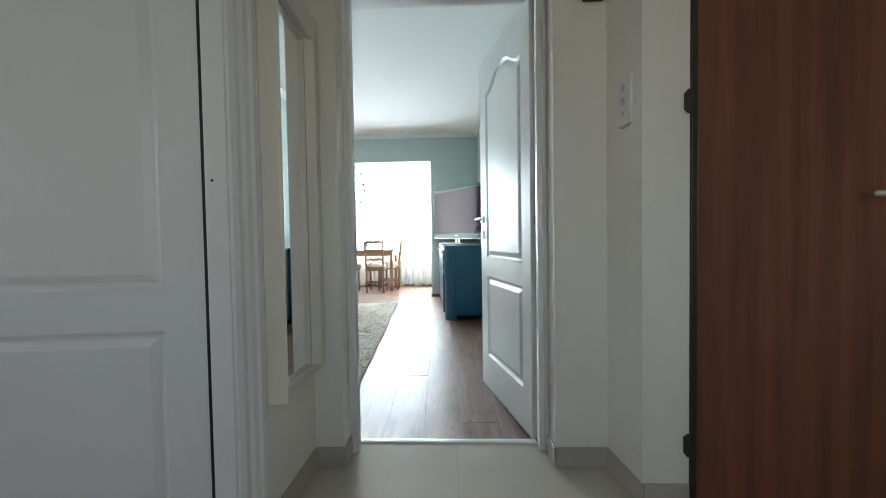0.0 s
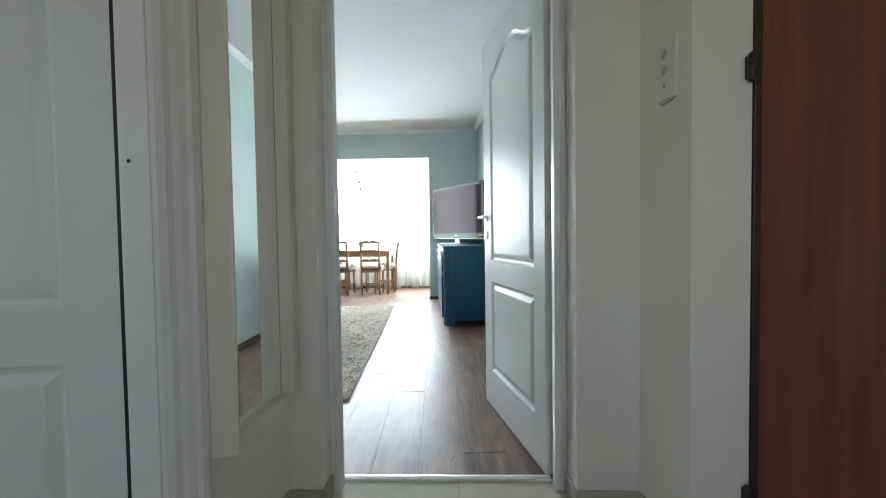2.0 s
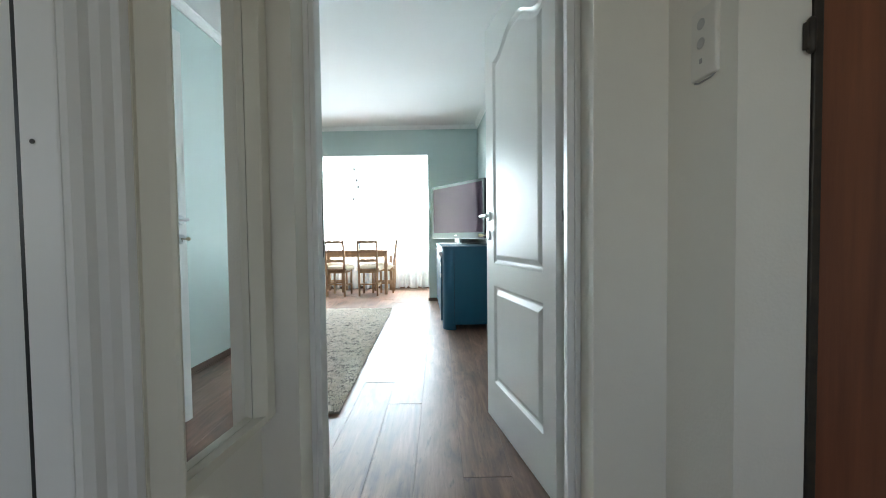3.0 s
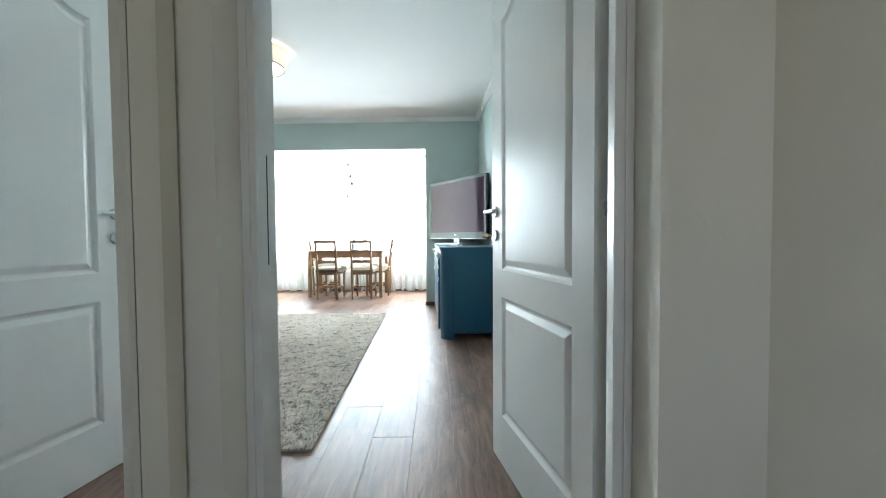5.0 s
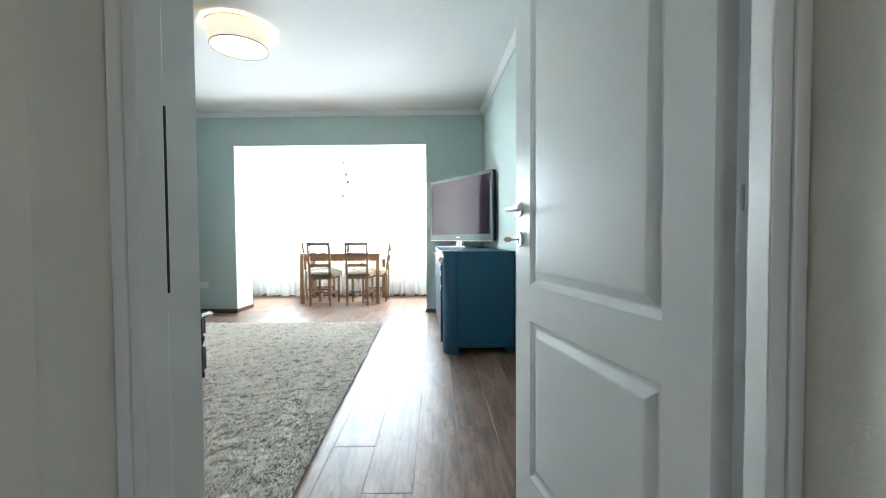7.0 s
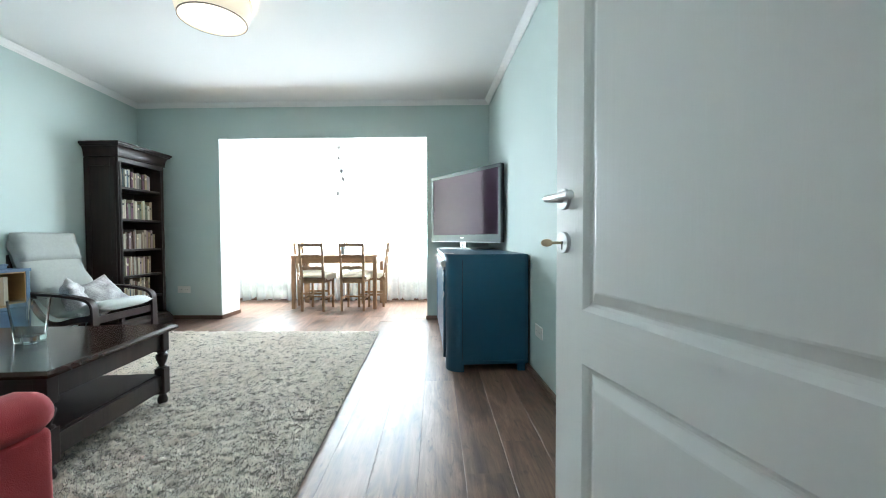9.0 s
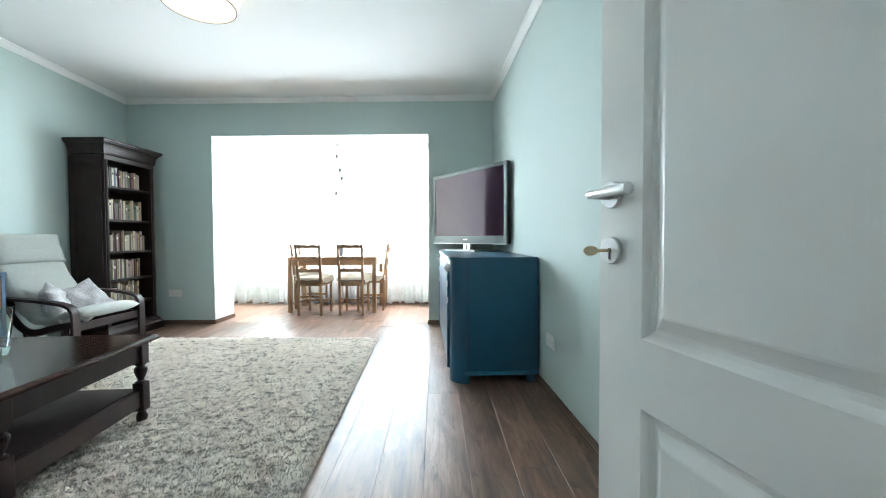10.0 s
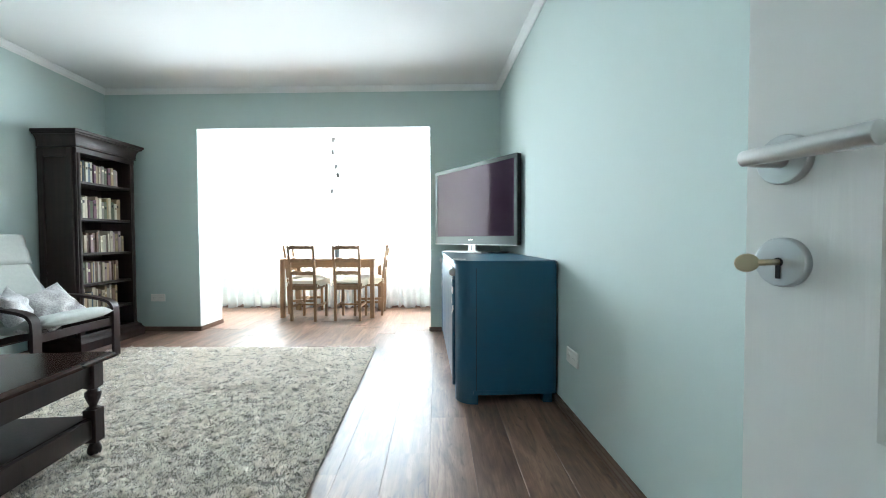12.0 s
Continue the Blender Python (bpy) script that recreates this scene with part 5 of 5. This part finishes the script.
part("cushion", pad(SEATLINE, 0.565, 0.085, (0.33, 0.78)), MINT_CLOTH, lc, "pale quilted cotton seat and back cushion", pose(0, 0, 0.01), True)
head_line = [(-0.665, 0.795), (-0.70, 0.89), (-0.722, 0.96), (-0.742, 1.035)]
part("headrest", pad(head_line, 0.56, 0.085), MINT_CLOTH, lc, "pale cotton head cushion", pose(0.012, 0, 0), True)
for s in (-1, 1):
    y = s * 0.315
    arm = smooth_line([(-0.62, 0.545), (-0.45, 0.535), (-0.25, 0.520), (-0.08, 0.492), (-0.015, 0.452), (0.0, 0.38), (0.0, 0.20), (0.0, 0.02)], 6)
    part("arm", ribbon([(p.x, y, p.y) for p in arm], (0, 1, 0), 0.058, 0.022), ESPRESSO, lc, "bent dark wood arm and front leg")
    foot = smooth_line([(0.0, 0.015), (-0.20, 0.014), (-0.55, 0.014), (-0.68, 0.03), (-0.72, 0.10), (-0.70, 0.28), (-0.62, 0.535)], 5)
    part("runner", ribbon([(p.x, y, p.y) for p in foot], (0, 1, 0), 0.055, 0.022), ESPRESSO, lc, "bent dark wood floor runner")
    side = smooth_line([(-0.01, 0.335), (-0.18, 0.315), (-0.36, 0.275), (-0.47, 0.315), (-0.58, 0.46), (-0.72, 0.68), (-0.81, 0.97)], 5)
    part("seat_rail", ribbon([(p.x, s * 0.275, p.y) for p in side], (0, 1, 0), 0.022, 0.045), ESPRESSO, lc)
part("cross_rail", box(-0.03, -0.006, -0.29, 0.29, 0.285, 0.345, 0.004), ESPRESSO, lc)
part("cross_rail", box(-0.44, -0.41, -0.29, 0.29, 0.225, 0.275, 0.004), ESPRESSO, lc)
for i, (x, z) in enumerate(((-0.605, 0.50), (-0.715, 0.67), (-0.785, 0.84))):
    part("back_slat", box(x - 0.008, x + 0.008, -0.27, 0.27, z - 0.03, z + 0.03, 0.003), ESPRESSO, lc)
pillow_mesh = mesh_of("pillow", cushion(0.40, 0.40, 0.15, 22, 0.62, 0.034, 5, 0.12), SATIN, True)
for m, lab in ((pose(-3.16, 5.150, 0.468, 0, 56, -12) @ pose(0, 0, 0, 0, 0, 20) @ Matrix.Diagonal((0.84, 0.84, 0.9, 1)), "silver patterned satin cushion on the lounge chair"),
               (pose(-3.16, 4.875, 0.482, 0, 72, 42) @ pose(0, 0, 0, 0, 0, 8) @ Matrix.Diagonal((0.78, 0.92, 0.95, 1)), "silver patterned satin cushion leaning on the lounge chair's arm")):
    ob = new("scatter_cushion", pillow_mesh)
    ob.matrix_basis = m
    tagged(ob, lab, "cushion", "satin cushions")

# ---- coffee table ----
CT = pose(-1.558, 3.517, 0.028, 0, 0, 6.5)
ct = thing("coffee_table", "dark-stained coffee table with turned legs and a lower shelf", "coffee table", CT)
TL, TD, TH = 1.15, 0.862, 0.442
tb = box(-TL, 0, -TD / 2, TD / 2, TH - 0.026, TH, 0.0)
bmesh.ops.bevel(tb, geom=[e for e in tb.edges if abs(e.verts[0].co.z - e.verts[1].co.z) < 1e-6 and e.verts[0].co.z > TH - 0.01], offset=0.014, segments=3, profile=0.3, affect="EDGES")
part("tabletop", tb, ESPRESSO_TOP, ct, "glossy dark top with a moulded edge")
LEG = [(0.014, -0.022), (0.020, -0.018), (0.026, 0.000), (0.027, 0.012), (0.021, 0.030), (0.016, 0.039), (0.022, 0.046)]
TURN_ = [(0.025, 0.196), (0.026, 0.201), (0.016, 0.206), (0.014, 0.211), (0.018, 0.221), (0.026, 0.242), (0.031, 0.260), (0.029, 0.274), (0.019, 0.283), (0.018, 0.287), (0.024, 0.290), (0.024, 0.294)]
IN = 0.062
for x in (-TL + IN, -IN):
    for y in (-TD / 2 + IN, TD / 2 - IN):
        lg = lathe(LEG, 16, centre=(x, y))
        box(x - 0.027, x + 0.027, y - 0.027, y + 0.027, 0.046, 0.196, 0.003, lg)
        lathe(TURN_, 16, lg, (x, y))
        box(x - 0.027, x + 0.027, y - 0.027, y + 0.027, 0.294, TH - 0.026, 0.003, lg)
        part("leg", lg, ESPRESSO, ct, "turned and square-blocked leg")
for y in (-TD / 2 + IN - 0.012, TD / 2 - IN - 0.012):
    part("apron", box(-TL + IN + 0.027, -IN - 0.027, y, y + 0.024, 0.312, TH - 0.026, 0.003), ESPRESSO, ct)
    part("shelf_rail", box(-TL + IN + 0.027, -IN - 0.027, y, y + 0.024, 0.068, 0.158, 0.003), ESPRESSO, ct)
for x in (-TL + IN - 0.012, -IN - 0.012):
    part("apron", box(x, x + 0.024, -TD / 2 + IN + 0.027, TD / 2 - IN - 0.027, 0.312, TH - 0.026, 0.003), ESPRESSO, ct)
    part("shelf_rail", box(x, x + 0.024, -TD / 2 + IN + 0.027, TD / 2 - IN - 0.027, 0.068, 0.158, 0.003), ESPRESSO, ct)
part("lower_shelf", box(-TL + IN + 0.013, -IN - 0.013, -TD / 2 + IN + 0.013, TD / 2 - IN - 0.013, 0.150, 0.162), ESPRESSO, ct)

vase = bmesh.new()
prof = ((0.038, 0.0), (0.042, 0.005), (0.058, 0.214), (0.0525, 0.215), (0.0370, 0.036), (0.034, 0.034))
rings = []
for r, z in prof:
    ring = []
    for cx, cy in ((1, 1), (-1, 1), (-1, -1), (1, -1)):
        for a in range(4):
            t = math.atan2(cy, cx) - math.pi / 4 + math.pi / 2 * a / 3
            rr = 0.009
            ring.append(vase.verts.new((cx * (r - rr) + rr * math.cos(t), cy * (r - rr) + rr * math.sin(t), z)))
    rings.append(ring)
for p, q in zip(rings, rings[1:]):
    for j in range(16):
        vase.faces.new((p[j], p[(j + 1) % 16], q[(j + 1) % 16], q[j]))
vase.faces.new(rings[0][::-1])
vase.faces.new(rings[-1])
solo("glass_vase", vase, GLASS, "empty square tapered clear glass vase on the coffee table", "vase", pose(-2.04, 3.51, 0.028 + TH + 0.0006, 0, 0, 6), smooth=False)

# ---- red armchair ----
ra = thing("red_armchair", "coral red upholstered armchair with rolled arms", "armchair", pose(-1.52, 2.36, 0))
for s in (1, -1):
    x = s * 0.36
    side = box(x - 0.055, x + 0.062 * (1 if s > 0 else 1), -0.36, 0.36, 0.10, 0.45, 0.03, segs=4)
    part("arm_panel", side, RED_CLOTH, ra, "", None, True)
    k, n, roll = 22, 18, bmesh.new()
    rings = []
    for i in range(k + 1):
        t = i / k
        y = -0.37 + 0.76 * t
        endf = min(1.0, (1 - abs(2 * t - 1)) * 7) ** 0.5 if t > 0.5 else 1.0
        rings.append([roll.verts.new((x + s * 0.004 + 0.078 * max(endf, 0.05) * math.cos(2 * math.pi * j / n), y, 0.492 + 0.066 * max(endf, 0.05) * math.sin(2 * math.pi * j / n) + 0.01 * (1 - t))) for j in range(n)])
    for p, q in zip(rings, rings[1:]):
        for j in range(n):
            roll.faces.new((p[j], p[(j + 1) % n], q[(j + 1) % n], q[j]))
    roll.faces.new(rings[0][::-1])
    roll.faces.new(rings[-1])
    part("arm_roll", roll, RED_CLOTH, ra, "plump rolled arm", None, True)
part("seat_base", box(-0.31, 0.31, -0.34, 0.33, 0.10, 0.28, 0.02, segs=3), RED_CLOTH, ra, "", None, True)
part("seat_cushion", cushion(0.62, 0.62, 0.17, 14, 0.35, 0.012, 2), RED_CLOTH, ra, "", pose(0, 0.03, 0.35), True)
part("backrest", box(-0.40, 0.40, -0.45, -0.26, 0.10, 0.86, 0.06, segs=5), RED_CLOTH, ra, "", None, True)
for x in (-0.34, 0.34):
    for y in (-0.40, 0.30):
        part("foot", lathe([(0.018, 0.0), (0.028, 0.10)], 14, centre=(x, y)), ESPRESSO, ra)

# ---- low blue cabinet by the west wall ----
UX, UY = -3.215, 4.58
bu = thing("low_cabinet", "blue-grey low cabinet with an open oak-lined shelf", "cabinet")
BX = -3.575
part("top", box(BX, UX + 0.008, 3.45, UY + 0.006, 0.735, 0.757, 0.004), BLUE_GREY, bu)
part("side", box(BX, UX, UY - 0.026, UY, 0.04, 0.735, 0.003), BLUE_GREY, bu)
part("side", box(BX, UX, 3.456, 3.482, 0.04, 0.735, 0.003), BLUE_GREY, bu)
part("back", box(BX, BX + 0.012, 3.482, UY - 0.026, 0.04, 0.735), OAK, bu)
part("shelf", box(BX + 0.012, UX - 0.006, 3.482, UY - 0.026, 0.455, 0.480, 0.002), BLUE_GREY, bu)
part("lining", box(BX + 0.012, UX - 0.004, UY - 0.034, UY - 0.027, 0.480, 0.734), OAK, bu, "orange oak lining")
part("lining", box(BX + 0.012, UX - 0.004, 3.483, UY - 0.034, 0.726, 0.734), OAK, bu, "orange oak lining")
part("lining", box(BX + 0.012, UX - 0.004, 3.483, UY - 0.034, 0.481, 0.489), OAK, bu, "orange oak lining")
part("front_board", box(UX - 0.02, UX, 3.484, UY - 0.028, 0.06, 0.45, 0.003), BLUE_GREY, bu)
part("base", box(BX, UX - 0.02, 3.47, UY - 0.01, 0.0, 0.04), BLUE_GREY, bu)
y = UY - 0.10
dice = random.Random(5)
for i in range(9):
    w, h = dice.uniform(0.018, 0.035), dice.uniform(0.17, 0.225)
    bk = thing("book", "book leaning in the open shelf of the low cabinet", "book", pose(UX - 0.06, y - w, 0.4895, dice.choice((0, -5, 0)), 0, 90), "books in the low cabinet")
    cover = box(0, w, 0, 0.003, 0, h)
    box(0, 0.002, 0.003, 0.15, 0, h, bm=cover)
    box(w - 0.002, w, 0.003, 0.15, 0, h, bm=cover)
    part("cover", cover, COVERS[i % 9], bk)
    part("pages", box(0.002, w - 0.002, 0.003, 0.146, 0.002, h - 0.003), PAPER, bk)
    y -= w + dice.choice((0.002, 0.02))
slab = thing("storage_box", "flat slate blue box on the low cabinet", "box")
part("box", box(-3.49, -3.24, 4.10, 4.45, 0.758, 0.785, 0.004), BLUE_GREY, slab)
part("lid", box(-3.495, -3.235, 4.095, 4.455, 0.785, 0.797, 0.003), BLUE_GREY, slab)
pic = thing("framed_picture", "dark blue framed picture leaning on the low cabinet", "picture", pose(-3.46, 4.11, 0.798, 0, -8, 0))
part("frame", box(-0.012, 0.012, -0.27, 0.27, 0.0, 0.42, 0.004), BLUE_GREY, pic)
part("sheet", box(0.0115, 0.0135, -0.24, 0.24, 0.03, 0.39), POT, pic)

# ---- ceiling lamp ----
lamp = thing("ceiling_lamp", "lit round cream fabric ceiling lamp with dark trim", "ceiling lamp", pose(-1.56, 4.28, 0))
sh = bmesh.new()
n = 48
rr = [(0.246, 2.588), (0.208, 2.446), (0.200, 2.446), (0.238, 2.588)]
rings = [[sh.verts.new((r * math.cos(2 * math.pi * i / n), r * math.sin(2 * math.pi * i / n), z)) for i in range(n)] for r, z in rr]
for p, q in zip(rings, rings[1:] + rings[:1]):
    for i in range(n):
        sh.faces.new((p[i], p[(i + 1) % n], q[(i + 1) % n], q[i]))
part("shade", sh, SHADE, lamp, "cream fabric drum tapering downwards", None, True)
part("diffuser", lathe([(0.200, 2.456), (0.200, 2.460)], 48), DIFFUSER, lamp, "opal diffuser disc")
for r, z in ((0.2475, 2.584), (0.2095, 2.4485)):
    hoop = bmesh.new()
    rows4 = [[hoop.verts.new((q * math.cos(2 * math.pi * i / n), q * math.sin(2 * math.pi * i / n), zz)) for i in range(n)] for q, zz in ((r - 0.006, z - 0.003), (r, z - 0.003), (r, z + 0.003), (r - 0.006, z + 0.003))]
    for p, q in zip(rows4, rows4[1:] + rows4[:1]):
        for i in range(n):
            hoop.faces.new((p[i], p[(i + 1) % n], q[(i + 1) % n], q[i]))
    part("trim", hoop, TRIM, lamp, "thin dark trim ring")
part("mount", lathe([(0.12, 2.56), (0.12, 2.5995)], 24), PVC, lamp)
bulb = new("lamp_glow", bpy.data.lights.new("lamp_glow", "POINT"))
bulb.data.energy, bulb.data.color, bulb.data.shadow_soft_size = 7.0, (1.0, 0.80, 0.55), 0.05
bulb.location = (-1.56, 4.28, 2.52)

# ---- floors, piece by piece ----
floor = structure("floor", prism([(left_x(1.88) - 0.1, 1.815), (right_x(1.88) + 0.1, 1.815), (right_x(FAR) + 0.1, FAR), (0.5, ANNEX), (0.5, WINDOW_WALL + 0.05),
                                  (-3.7, WINDOW_WALL + 0.05), (left_x(FAR) - 0.1, FAR)], -0.08, -0.0019), SUBFLOOR, "dark brown laminate floor, glossy in the window light", "floor")
PLANK_W, PLANK_L, RUN = 0.1946, 1.225, -0.040
JOINT = {-4: 3.749, -3: 3.030, -2: 3.922, -1: 4.287, 0: 3.235, 1: 3.50, 2: 3.36}


def plank_mesh(w, length):
    bm = bmesh.new()
    g, e = 0.0016, 0.0007
    lo = [bm.verts.new((x, y, -0.0015)) for x, y in ((0, 0), (w, 0), (w, length), (0, length))]
    hi = [bm.verts.new((x, y, 0.0)) for x, y in ((g, e), (w - g, e), (w - g, length - e), (g, length - e))]
    bm.faces.new(hi)
    for i in range(4):
        bm.faces.new((lo[i], lo[(i + 1) % 4], hi[(i + 1) % 4], hi[i]))
    return bm


shared = {}
dice = random.Random(4)
rows = range(-21, 7)
for r in rows:
    x0 = 0.078 + r * PLANK_W
    y = JOINT.get(r, 3.0 + dice.random() * PLANK_L) - 3 * PLANK_L
    while y < WINDOW_WALL + 0.02:
        a, b = max(y, 1.815), min(y + PLANK_L, WINDOW_WALL + 0.03)
        y += PLANK_L
        if b - a < 0.02:
            continue
        size = round(b - a, 2)
        if size not in shared:
            shared[size] = mesh_of("plank", plank_mesh(PLANK_W, size), LAMINATE)
        xa = x0 + RUN * (a - 3.62)
        if xa + PLANK_W < -3.95 or xa > 0.95:
            continue
        part("plank", shared[size], LAMINATE, floor, "", pose(xa, a, 0, 0, 0, math.degrees(math.atan(-RUN))))

hall_floor = structure("floor_hall", box(-3.5, 2.2, BACK, 1.815, -0.08, -0.0019), GROUT, "glossy beige tiled hall floor", "floor")
TS = 0.595
tile_mesh = mesh_of("floor_tile", plank_mesh(TS, TS), TILE)
for i in range(-6, 4):
    for j in range(-6, 1):
        x, y = 0.118 + i * TS, 1.822 - TS + j * TS
        if x + TS > 2.2 or y < BACK - 0.6:
            continue
        part("floor_tile", tile_mesh, TILE, hall_floor, "", pose(x, y, 0))
